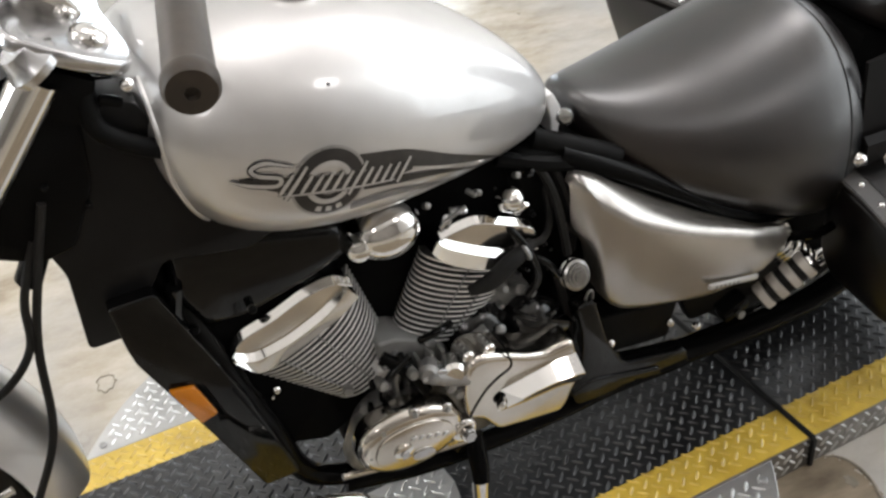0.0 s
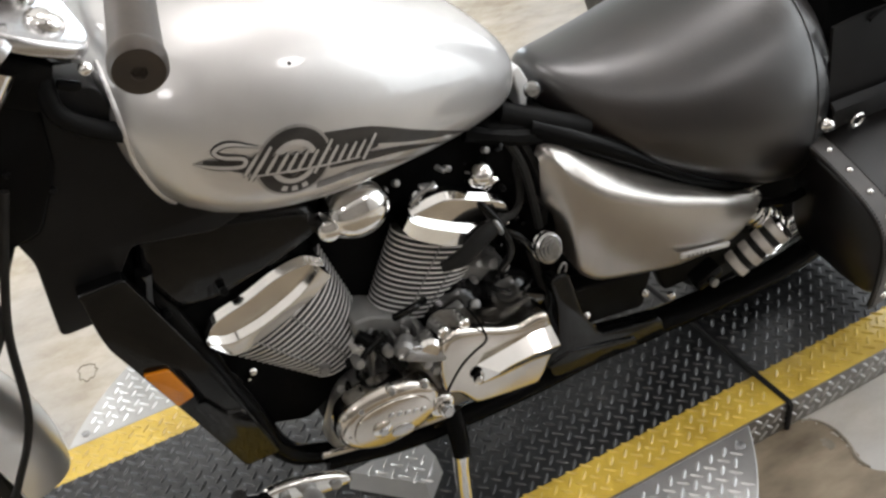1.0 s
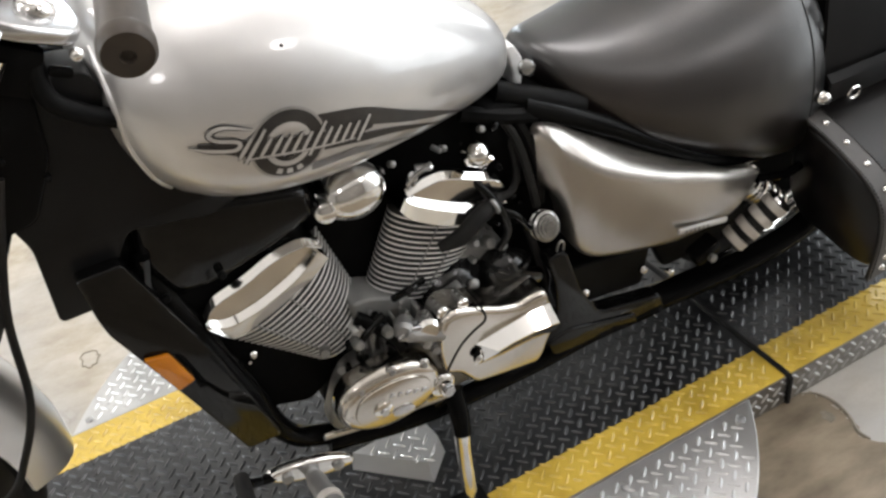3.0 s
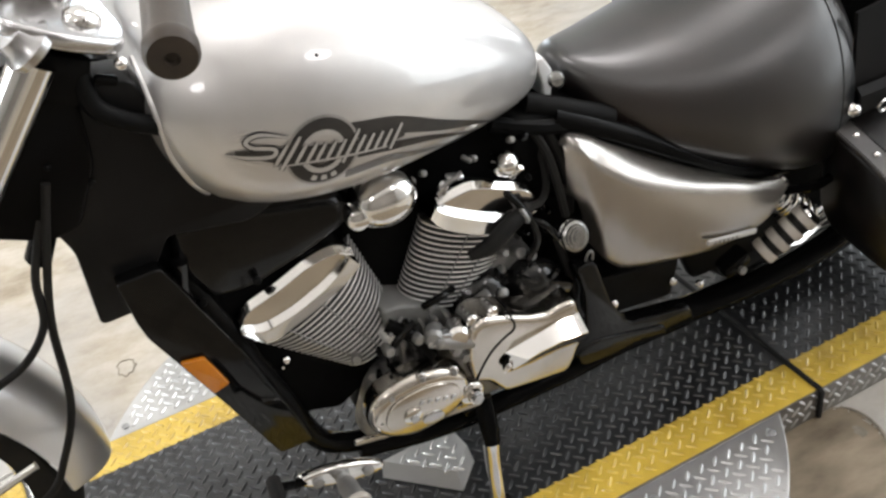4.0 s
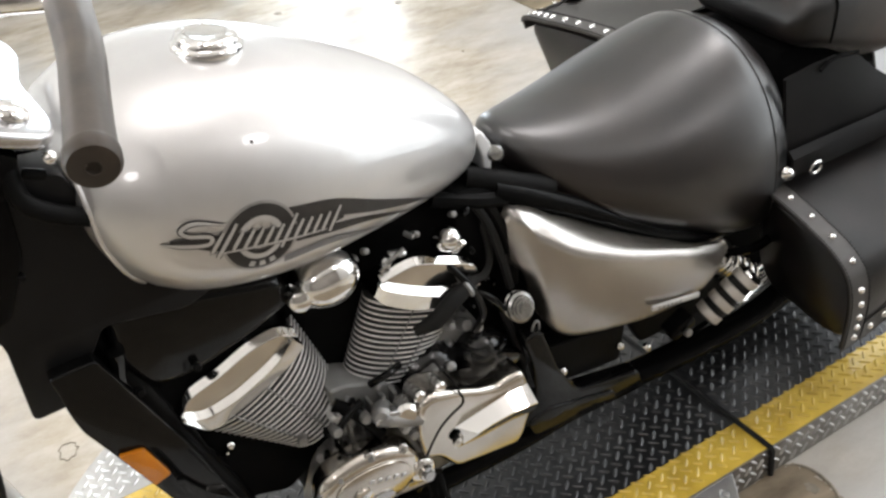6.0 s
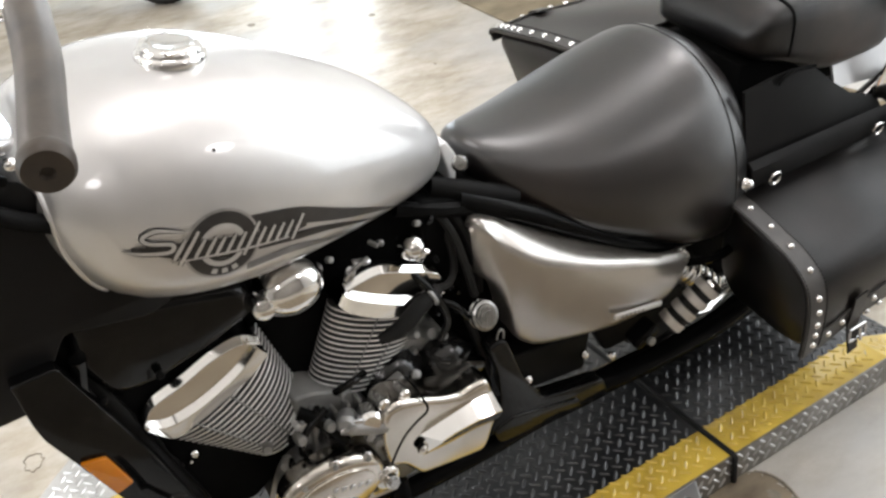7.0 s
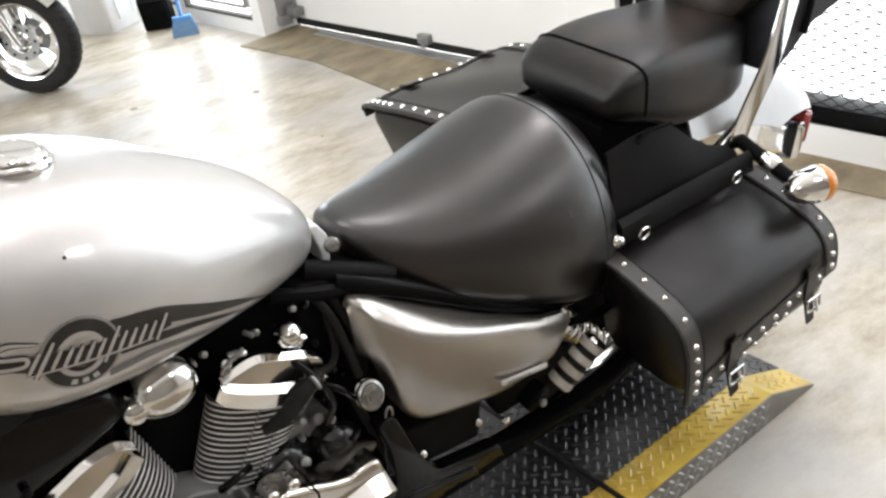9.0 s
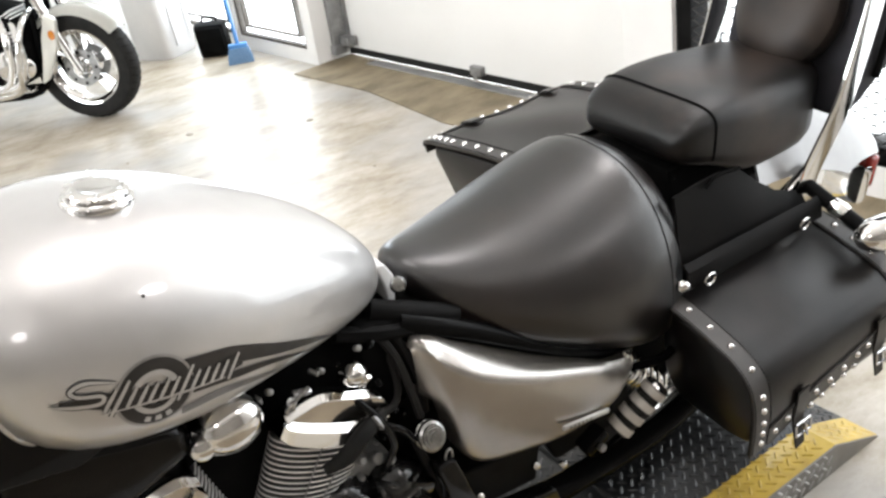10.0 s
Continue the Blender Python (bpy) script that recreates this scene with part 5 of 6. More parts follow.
# radiator with its guard and reflector
rad = part("radiator", box((0.012, 0.0, 0.455), (0.035, 0.21, 0.34), 0.010, (0, -19, 0)), "black_dark", bike, "black radiator between the down tubes")
for k in range(14):
    part("core_slat", box((-0.036 + 0.0070 * k, 0.0, 0.590 - 0.0205 * k), (0.004, 0.18, 0.006), 0.0, (0, -19, 0)), "black_satin", rad)
part("radiator_side", slab(rounded([(-0.060, 0.655), (-0.010, 0.655), (0.054, 0.455), (0.098, 0.270), (0.048, 0.272), (0.004, 0.405), (-0.036, 0.520), (-0.052, 0.565), (-0.056, 0.592)], 0.006), -0.132, -0.105, 0.005), "gloss", bike, "black radiator side guard")
part("radiator_side", slab(rounded([(-0.055, 0.655), (-0.018, 0.655), (0.052, 0.455), (0.098, 0.290), (0.060, 0.280), (0.010, 0.44), (-0.045, 0.545), (-0.085, 0.605)], 0.010), 0.105, 0.132, 0.005), "black", bike)
part("reflector", slab(rounded([(-0.030, 0.514), (-0.001, 0.507), (0.016, 0.450), (-0.006, 0.443)], 0.004), -0.138, -0.132, 0.002), "amber", bike, "amber side reflector")

# added dark slab, blacks out the gap between radiator guard and engine
part("front_panel", slab(rounded([(-0.03, 0.64), (0.14, 0.60), (0.20, 0.42), (0.21, 0.30), (0.155, 0.262), (0.100, 0.285), (0.10, 0.235), (0.06, 0.26), (0.02, 0.42)], 0.012), -0.092, 0.05, 0.008), "black_dark", bike, "dark filler slab behind the radiator")

# frame
for y in (-0.10, 0.10):
    part("down_tube", tube([(-0.02, y * 0.5, 0.72), (0.02, y, 0.56), (0.075, y, 0.36), (0.105, y, 0.235), (0.16, y, 0.185), (0.28, y * 1.15, 0.165)], 0.0165, 12), "black", bike)
    part("lower_rail", tube([(0.16, y * 1.15, 0.185), (0.30, y * 1.3, 0.165), (0.50, y * 1.35, 0.160), (0.62, y * 1.35, 0.165), (0.78, y * 1.3, 0.150), (0.95, y * 1.2, 0.16)], 0.0175, 12), "black", bike)
part("swing_arm", tube([(0.62, -0.125, 0.185), (0.80, -0.135, 0.165), (1.0, -0.14, 0.165), (1.13, -0.14, 0.20)], 0.024, 12), "black", bike, "black swing arm")
part("swing_arm", tube([(0.62, 0.125, 0.185), (0.80, 0.135, 0.165), (1.0, 0.14, 0.165), (1.13, 0.14, 0.20)], 0.024, 12), "black", bike)
part("frame_leg", slab(rounded([(0.520, 0.400), (0.552, 0.405), (0.585, 0.300), (0.620, 0.235), (0.745, 0.205), (0.760, 0.160), (0.660, 0.172), (0.545, 0.186), (0.515, 0.215), (0.540, 0.275), (0.535, 0.340)], 0.014), -0.158, -0.128, 0.008), "gloss", bike, "glossy black frame casting")
part("lower_guard", slab(rounded([(0.520, 0.225), (0.56, 0.235), (0.69, 0.195), (0.70, 0.165), (0.61, 0.176), (0.53, 0.188)], 0.012), -0.162, -0.150, 0.008), "gloss", bike)
part("battery_box", slab(rounded([(0.575, 0.335), (0.730, 0.305), (0.720, 0.225), (0.600, 0.245)], 0.010), -0.135, -0.10, 0.006), "black_satin", bike, "dark box below the side cover")
for x, z in ((0.602, 0.272), (0.716, 0.262), (0.775, 0.225)):
    part("box_screw", lathe([(0.006, -0.004), (0.0065, 0.003), (0.0, 0.006)], (x, -0.139, z), (0, -0.9, 0.4), 12), "chrome", bike)
for k in range(8):
    part("chain_link", box((0.80 + 0.028 * k, -0.105, 0.245 + 0.004 * k), (0.018, 0.010, 0.016), 0.004), "steel", bike)
part("chain_guard", slab(rounded([(0.74, 0.30), (0.98, 0.285), (1.05, 0.25), (1.04, 0.21), (0.78, 0.215)], 0.012), -0.118, -0.098, 0.006), "black_satin", bike)

# shock absorber and passenger peg
def bar(name, a, b, prof, material, parent, label="", seg=20):
    a, b = Vector(a), Vector(b)
    d = b - a
    return part(name, lathe([(r, h * d.length) for r, h in prof], a, d, seg), material, parent, label)


shock = bar("shock_absorber", (1.02, -0.115, 0.235), (0.84, -0.115, 0.43), [(0.018, 0), (0.024, 0.05), (0.028, 0.4), (0.030, 0.6), (0.030, 1.0)], "chrome", bike, "chrome shock absorber")
for k in range(8):
    u = 0.1 + 0.1 * k
    c = Vector((1.02, -0.115, 0.235)).lerp(Vector((0.84, -0.115, 0.43)), u)
    part("spring_coil", lathe([(0.026, -0.005), (0.034, -0.002), (0.034, 0.003), (0.026, 0.006)], c, (-0.18, 0, 0.195), 18), "chrome", shock)
PEG_A, PEG_B = Vector((0.850, -0.186, 0.290)), Vector((0.920, -0.203, 0.352))
peg = bar("passenger_peg", PEG_A, PEG_B, [(0.014, -0.02), (0.0195, 0.0), (0.020, 0.95), (0.016, 1.0), (0.0, 1.01)], "rubber", bike, "folded passenger peg with grey and black rings", 24)
for k in range(4):
    c = PEG_A.lerp(PEG_B, 0.10 + 0.27 * k)
    part("peg_ring", lathe([(0.0195, -0.0075), (0.0225, -0.006), (0.0225, 0.006), (0.0195, 0.0075)], c, PEG_B - PEG_A, 24), "peg_grey", peg, "grey ring")
part("peg_end", lathe([(0.0225, 0), (0.021, 0.003), (0.018, 0.007), (0.0, 0.009)], PEG_B, PEG_B - PEG_A, 24), "chrome", peg)
part("peg_mount", box((0.815, -0.165, 0.275), (0.05, 0.03, 0.03), 0.008, (0, -25, 0)), "black", peg)
part("peg_pin", lathe([(0.006, -0.006), (0.007, 0.004), (0.0, 0.006)], (0.818, -0.184, 0.270), (0, -1, 0.2), 14), "steel", peg)

# rider's peg, shifter and side stand
peg_plate = part("peg_bracket", slab([(0.11 + 0.060 * math.cos(a), 0.264 + 0.019 * math.sin(a) - 0.022 * math.cos(a)) for a in (2 * math.pi * k / 32 for k in range(32))], -0.205, -0.190, 0.006, 4), "chrome", bike, "oval chrome footpeg bracket")
for x, z in ((0.075, 0.276), (0.108, 0.264), (0.145, 0.252)):
    part("bracket_bolt", lathe([(0.008, 0), (0.008, 0.005), (0.0, 0.008)], (x, -0.205, z), (0, -1, 0), 12), "steel", peg_plate)
pegr = bar("rider_peg", (0.108, -0.205, 0.258), (0.112, -0.335, 0.282), [(0.010, 0), (0.014, 0.12), (0.014, 0.3), (0.016, 0.32), (0.0165, 0.97), (0.013, 1.0), (0.0, 1.01)], "steel", bike, "rider footpeg with a light ring")
part("peg_ring", lathe([(0.016, -0.006), (0.0185, -0.005), (0.0185, 0.005), (0.016, 0.006)], (0.110, -0.262, 0.2685), (0.004, -0.13, 0.024), 22), "peg_grey", pegr)
part("shift_lever", tube([(0.105, -0.185, 0.265), (0.055, -0.20, 0.285), (0.022, -0.215, 0.318)], 0.007, 8), "black", bike, "black gear shift lever")
part("shift_rubber", tube([(0.020, -0.205, 0.320), (0.012, -0.285, 0.334)], [0.010, 0.0125, 0.0125, 0.011], 12, smooth=False), "rubber", bike)
part("shift_rod", tube([(0.145, -0.166, 0.268), (0.20, -0.168, 0.255), (0.34, -0.168, 0.232)], 0.0055, 8, smooth=False), "chrome", bike, "thin bright shift rod")
sstand = part("side_stand", tube([(0.346, -0.187, 0.155), (0.342, -0.197, 0.10), (0.334, -0.222, 0.028)], [0.0135, 0.0125, 0.012], 12), "chrome", bike, "polished side stand leg")
part("stand_joint", tube([(0.352, -0.150, 0.215), (0.349, -0.176, 0.18), (0.346, -0.188, 0.152)], [0.018, 0.016, 0.014], 12), "black", sstand)
part("stand_pivot", lathe([(0.022, -0.02), (0.024, 0.0), (0.018, 0.012), (0.0, 0.014)], (0.335, -0.15, 0.215), (0, -1, 0), 18), "black", sstand)
part("stand_spring", tube([(0.352, -0.165, 0.205), (0.352, -0.185, 0.13)], 0.007, 8, smooth=False), "steel", sstand)
part("stand_foot", box((0.328, -0.232, 0.0285), (0.06, 0.05, 0.009), 0.004, (6, 0, 0)), "black_satin", sstand)

# handlebar end, clamp and fork
grip = part("left_grip", tube([(0.080, -0.195, 1.054), (0.068, -0.285, 1.051), (0.053, -0.36, 1.048), (0.041, -0.417, 1.043)], [0.0180, 0.0175, 0.0168, 0.0162, 0.0160, 0.0165], 24), "grip", bike, "brown-grey rubber hand grip")
part("grip_end", lathe([(0.0170, 0), (0.0178, 0.002), (0.0178, 0.010), (0.0155, 0.0145), (0.005, 0.016), (0.0035, 0.0125), (0.0, 0.0125)], (0.0412, -0.416, 1.043), (-0.19, -0.98, -0.08), 32), "grip_cap", grip, "dull metal bar end")
part("left_handlebar", tube([(0.081, -0.20, 1.054), (0.070, -0.17, 1.054), (0.0, -0.13, 1.05), (-0.045, -0.07, 1.0), (-0.03, -0.05, 0.96)], 0.0128, 12), "chrome", bike, "chrome handlebar")
part("right_handlebar", tube([(0.068, 0.285, 1.045), (0.055, 0.22, 1.055), (0.0, 0.13, 1.05), (-0.045, 0.07, 1.0), (-0.03, 0.05, 0.96)], 0.0128, 12), "chrome", bike)
part("right_grip", tube([(0.068, 0.285, 1.045), (0.055, 0.36, 1.046), (0.040, 0.45, 1.040)], [0.0185, 0.0195, 0.0205, 0.0215], 20), "grip", bike)
top = Vector((0.0, 0, 0.925))
clamp = part("top_clamp", slab(rounded([(-0.075, -0.135), (-0.02, -0.145), (0.035, -0.13), (0.045, -0.09), (0.03, 0.0), (0.045, 0.09), (0.035, 0.13), (-0.02, 0.145), (-0.075, 0.135), (-0.085, 0.0)], 0.02), -0.004, 0.012, 0.005, 3, axis="z"), "dull_chrome", bike, "dulled chrome top fork clamp")
clamp.matrix_local = pose(0.0, 0, 0.925, 0, 31, 0)
for y in (-0.105, 0.105):
    part("fork_cap", lathe([(0.026, 0.0), (0.027, 0.008), (0.020, 0.016), (0.017, 0.026), (0.0, 0.03)], Vector((-0.040, y * 1.19, 0.933)), (-0.53, 0, 0.855), 22), "dull_chrome", bike, "chrome fork cap")
    leg = bar("fork_leg", Vector((-0.043, y * 1.19, 0.925)), Vector((-0.553, y * 1.19, 0.315)), [(0.021, 0), (0.021, 0.55), (0.028, 0.56), (0.029, 0.95), (0.02, 1.0)], "chrome", bike, "chrome fork leg", 22)
part("lower_clamp", slab(rounded([(-0.19, 0.795), (-0.125, 0.828), (-0.062, 0.885), (-0.02, 0.885), (-0.03, 0.80), (-0.065, 0.735), (-0.100, 0.729), (-0.150, 0.756)], 0.012), -0.122, 0.122, 0.010), "black", bike, "black lower fork clamp")
part("stop_bolt", lathe([(0.0, -0.02), (0.013, -0.018), (0.014, 0.014), (0.011, 0.018), (0.0, 0.019)], (-0.112, -0.112, 0.722), (-0.5, 0, -0.86), 18), "black", bike)
for x, z in ((-0.072, 0.815), (-0.040, 0.782), (-0.090, 0.770)):
    part("clamp_bolt", lathe([(0.0035, -0.004), (0.0035, 0.003), (0.0, 0.005)], (x, -0.123, z), (0, -1, 0.2), 12), "black_satin", bike)
part("riser", box((-0.018, -0.05, 0.958), (0.04, 0.035, 0.06), 0.010, (0, -31, 0)), "chrome", bike)
part("riser", box((-0.018, 0.05, 0.958), (0.04, 0.035, 0.06), 0.010, (0, -31, 0)), "chrome", bike)
part("headlamp_bracket", box((-0.03, -0.118, 0.90), (0.05, 0.025, 0.05), 0.008, (0, 31, 0)), "black", bike)
part("switch_loom", tube([(-0.01, -0.118, 0.905), (-0.012, -0.130, 0.868), (0.01, -0.130, 0.842), (0.045, -0.12, 0.815)], 0.010, 10), "black_satin", bike, "black wiring loom")
part("loom_clip", box((0.008, -0.130, 0.888), (0.022, 0.010, 0.010), 0.004, (0, 25, 0)), "black", bike)
part("clamp_nut", lathe([(0.0175, -0.004), (0.018, 0.004), (0.015, 0.009), (0.009, 0.013), (0.0, 0.014)], (0.008, -0.096, 0.934), (0.515, 0, 0.857), 24), "chrome", bike, "domed chrome clamp nut")
part("loom_bolt", lathe([(0.006, -0.004), (0.0065, 0.004), (0.004, 0.007), (0.0, 0.008)], (0.026, -0.126, 0.897), (0.1, -0.9, 0.5), 16), "chrome", bike)
part("brake_hose", tube([(-0.08, -0.125, 0.80), (-0.107, -0.125, 0.725), (-0.136, -0.125, 0.633), (-0.158, -0.125, 0.513), (-0.196, -0.125, 0.429), (-0.235, -0.122, 0.375), (-0.33, -0.115, 0.335)], 0.0048, 10), "rubber", bike, "black brake hose")
part("speedometer_cable", tube([(-0.10, -0.12, 0.76), (-0.129, -0.125, 0.697), (-0.143, -0.125, 0.636), (-0.178, -0.125, 0.594), (-0.223, -0.125, 0.574), (-0.30, -0.12, 0.54)], 0.0046, 10), "rubber", bike, "black speedometer cable")
part("headlamp", lathe([(0.03, -0.11), (0.07, -0.08), (0.088, -0.03), (0.092, 0.0), (0.09, 0.012), (0.0, 0.02)], (-0.20, 0, 0.88), (-1, 0, -0.1), 32), "chrome", bike, "chrome headlamp shell")


def wheel(cx, cz, r, width, spokes, material_rim):
    hub = part("hub", lathe([(0.03, -0.06), (0.045, -0.055), (0.03, -0.03), (0.03, 0.03), (0.045, 0.055), (0.03, 0.06)], (cx, 0, cz), (0, 1, 0), 24), "chrome", bike, "chrome wheel hub")
    rt = width * 0.5
    prof = [(r - rt * 1.15, -rt * 0.8), (r - rt * 0.5, -rt), (r - rt * 0.15, -rt * 0.75), (r, -rt * 0.25), (r, rt * 0.25), (r - rt * 0.15, rt * 0.75), (r - rt * 0.5, rt), (r - rt * 1.15, rt * 0.8), (r - rt * 1.15, -rt * 0.8)]
    tyre = part("tyre", lathe(prof, (cx, 0, cz), (0, 1, 0), 64, hollow=True), "rubber", bike, "black tyre")
    rr = r - rt * 1.1
    part("rim", lathe([(rr, -rt * 0.78), (rr + 0.008, -rt * 0.82), (rr - 0.004, -rt * 0.7), (rr - 0.016, -rt * 0.3), (rr - 0.016, rt * 0.3), (rr - 0.004, rt * 0.7), (rr + 0.008, rt * 0.82), (rr, rt * 0.78)], (cx, 0, cz), (0, 1, 0), 64, hollow=True), material_rim, bike, "chrome rim")
    for k in range(spokes):
        a = 2 * math.pi * k / spokes
        s = 1 if k % 2 else -1
        b = a + s * 0.28
        part("spoke", tube([(cx + 0.036 * math.cos(b), s * 0.05, cz + 0.036 * math.sin(b)), (cx + (rr - 0.014) * math.cos(a), s * 0.01, cz + (rr - 0.014) * math.sin(a))], 0.0021, 6, smooth=False), "chrome", hub)


wheel(-0.53, 0.325, 0.325, 0.110, 36, "chrome")
wheel(1.13, 0.31, 0.31, 0.160, 24, "chrome")
fender("front_mudguard", -0.53, 0.325, 0.372, 0.082, 140, -5, "silver", "silver front mudguard", 0.056, tongue=4, bulge=2.4)
part("mudguard_stay", tube([(-0.235, -0.088, 0.40), (-0.39, -0.095, 0.36), (-0.51, -0.095, 0.335)], 0.006, 8), "chrome", bike)

# saddlebags
STUD = []


def sheet(rows, thick):
    bm = loft(rows, caps=False, closed=False)
    bmesh.ops.recalc_face_normals(bm, faces=bm.faces)
    bmesh.ops.solidify(bm, geom=bm.faces[:], thickness=thick)
    return bm


def saddlebag(section, body_section, x0, x1, hem0, hem1, matrix, label):
    """A bag with a stiff lid over its top and outer side, edged with studded bands, and two buckled straps."""
    holder = thing("saddlebag", label, "saddlebag", "saddlebags", matrix)
    run = spline([(y, z, 0) for y, z in section], 5)
    length = [0.0]
    for a, b in zip(run, run[1:]):
        length.append(length[-1] + (b - a).length)

    def section_at(d):
        i = int(np.clip(np.searchsorted(length, d) - 1, 0, len(run) - 2))
        return run[i].lerp(run[i + 1], (d - length[i]) / (length[i + 1] - length[i]))

    def reach(u):
        goal = hem0 + (hem1 - hem0) * u + 0.012 * math.sin(math.pi * min(1, max(0, u))) ** 2
        for d in np.linspace(length[-1] * 0.55, length[-1], 60):
            if section_at(d).y < goal:
                return d
        return length[-1]

    def at(u, v, out=0.0):
        d = v * reach(min(1, max(0, u)))
        p, q = section_at(d), section_at(d + 0.002)
        n = Vector((q.y - p.y, -(q.x - p.x), 0)).normalized()
        n = -n if n.x > 0 or n.y < -0.2 else n
        swell = 0.007 * (1 - (2 * min(1, max(0, u)) - 1) ** 2) * math.sin(math.pi * min(1, max(0, v)))
        wave = 0.0025 * math.sin(11 * u + 2) * math.sin(5 * v)
        round_off = 0.030 * max(0, v - 0.55) ** 2 * (2 * u - 1)
        return Vector((x0 + (x1 - x0) * u - round_off, p.x + n.x * (out + swell), p.y + n.y * (out + swell) + wave))

    part("lid", sheet([[at(u, v) for v in np.linspace(0, 1, 30)] for u in np.linspace(0, 1, 28)], 0.004), "bag", holder, "glossy black leather lid", angle=60)
    ends = [(x0 + 0.008, 0.94), (x0 + 0.012, 0.985), (x0 + 0.03, 1.0), (x1 - 0.03, 1.0), (x1 - 0.012, 0.985), (x1 - 0.006, 0.94)]
    cy = sum(q[0] for q in body_section) / len(body_section)
    cz = sum(q[1] for q in body_section) / len(body_section)
    top = max(q[1] for q in body_section)
    part("body", loft([[Vector((x + 0.12 * (top - z) * (1 - (x - x0) / (x1 - x0)), cy + (y - cy) * k, cz + (z - cz) * k)) for y, z in rounded(body_section, 0.02)] for x, k in ends]), "bag", holder, "black leather bag body", angle=60)

    def band(us, vs):
        return part("edging", sheet([[at(u, v, 0.0035) for v in vs] for u in us], 0.003), "band", holder, "worn dark grey leather edging", angle=60)

    def stud(u, v, parent):
        p, q = at(u, v, 0.0035), at(u, v, 0.02)
        if not STUD:
            o = part("stud", lathe([(0.0058, -0.001), (0.0056, 0.001), (0.0042, 0.0034), (0.002, 0.0046), (0.0, 0.005)], (0, 0, 0), (0, 0, 1), 12), "chrome", parent)
            STUD.append(o.data)
        else:
            o = new("stud", STUD[0])
            o.parent = parent
        o.matrix_local = Matrix.Translation(p) @ (q - p).to_track_quat("Z", "Y").to_matrix().to_4x4()

    e1 = band(np.linspace(-0.004, 0.088, 5), np.linspace(0.0, 1.01, 32))
    e2 = band(np.linspace(0.905, 1.004, 5), np.linspace(0.02, 1.01, 32))
    e3 = band(np.linspace(0.092, 0.90, 24), np.linspace(0.90, 1.01, 5))
    for v in (0.12, 0.255, 0.39, 0.525, 0.66, 0.735, 0.81, 0.875, 0.945):
        stud(0.046, v, e1)
    for v in (0.16, 0.31, 0.46, 0.61, 0.74, 0.86, 0.95):
        stud(0.957, v, e2)
    for u in (0.13, 0.20, 0.37, 0.46, 0.55, 0.64, 0.71, 0.86):
        stud(u, 0.952, e3)
    for e, u, first, n in ((e1, 0.0005, 0.01, 60), (e1, 0.084, 0.01, 60), (e2, 0.996, 0.03, 56), (e2, 0.910, 0.03, 56)):
        bm = bmesh.new()
        for k in range(n):
            tube([at(u, first + (0.99 - first) * k / n, 0.0045), at(u, first + (0.99 - first) * (k + 0.55) / n, 0.0045)], 0.0010, 4, smooth=False, bm=bm)
        part("stitching", bm, "black_dark", e)["kind"] = "stuff"
    lower = part("hem_strap", sheet([[at(u, 1.0, 0.001) + Vector((0, 0.003, -dz)) for dz in (-0.012, 0.004, 0.020)] for u in np.linspace(0.12, 0.93, 18)], 0.003), "band", holder, "studded strap along the bag body", angle=60)
    for u in (0.36, 0.43, 0.50, 0.57, 0.64):
        o = new("stud", STUD[0])
        o.parent = lower
        o.matrix_local = Matrix.Translation(at(u, 1.0, 0.001) + Vector((0, -0.001, -0.012))) @ Vector((0, -1, 0.1)).to_track_quat("Z", "Y").to_matrix().to_4x4()
    for u in (0.27, 0.79):
        rows = [[at(u + du, v, 0.0075) for du in (-0.034, 0.0, 0.034)] for v in np.linspace(0.82, 1.02, 8)]
        rows += [[at(u + du, 1.02, 0.0065) + Vector((0, -0.003 * k, -0.013 * k)) for du in (-0.032 + 0.002 * k, 0.0, 0.032 - 0.002 * k)] for k in (1, 2, 3, 4)]
        strap = part("strap", sheet(rows, 0.003), "bag", holder, "black leather strap", angle=60)
        c = at(u, 1.02, 0.014) + Vector((0, -0.002, -0.012))
        for a, b in (((-0.018, 0, 0.011), (0.018, 0, 0.011)), ((-0.018, -0.003, -0.011), (0.018, -0.003, -0.011)), ((-0.018, 0, 0.011), (-0.018, -0.003, -0.011)), ((0.018, 0, 0.011), (0.018, -0.003, -0.011)), ((0, -0.003, 0.011), (0.003, -0.008, -0.013))):
            part("buckle", tube([c + Vector(a), c + Vector(b)], 0.0024, 8, smooth=False), "dull_chrome", strap, "dulled chrome buckle bar")
    return holder


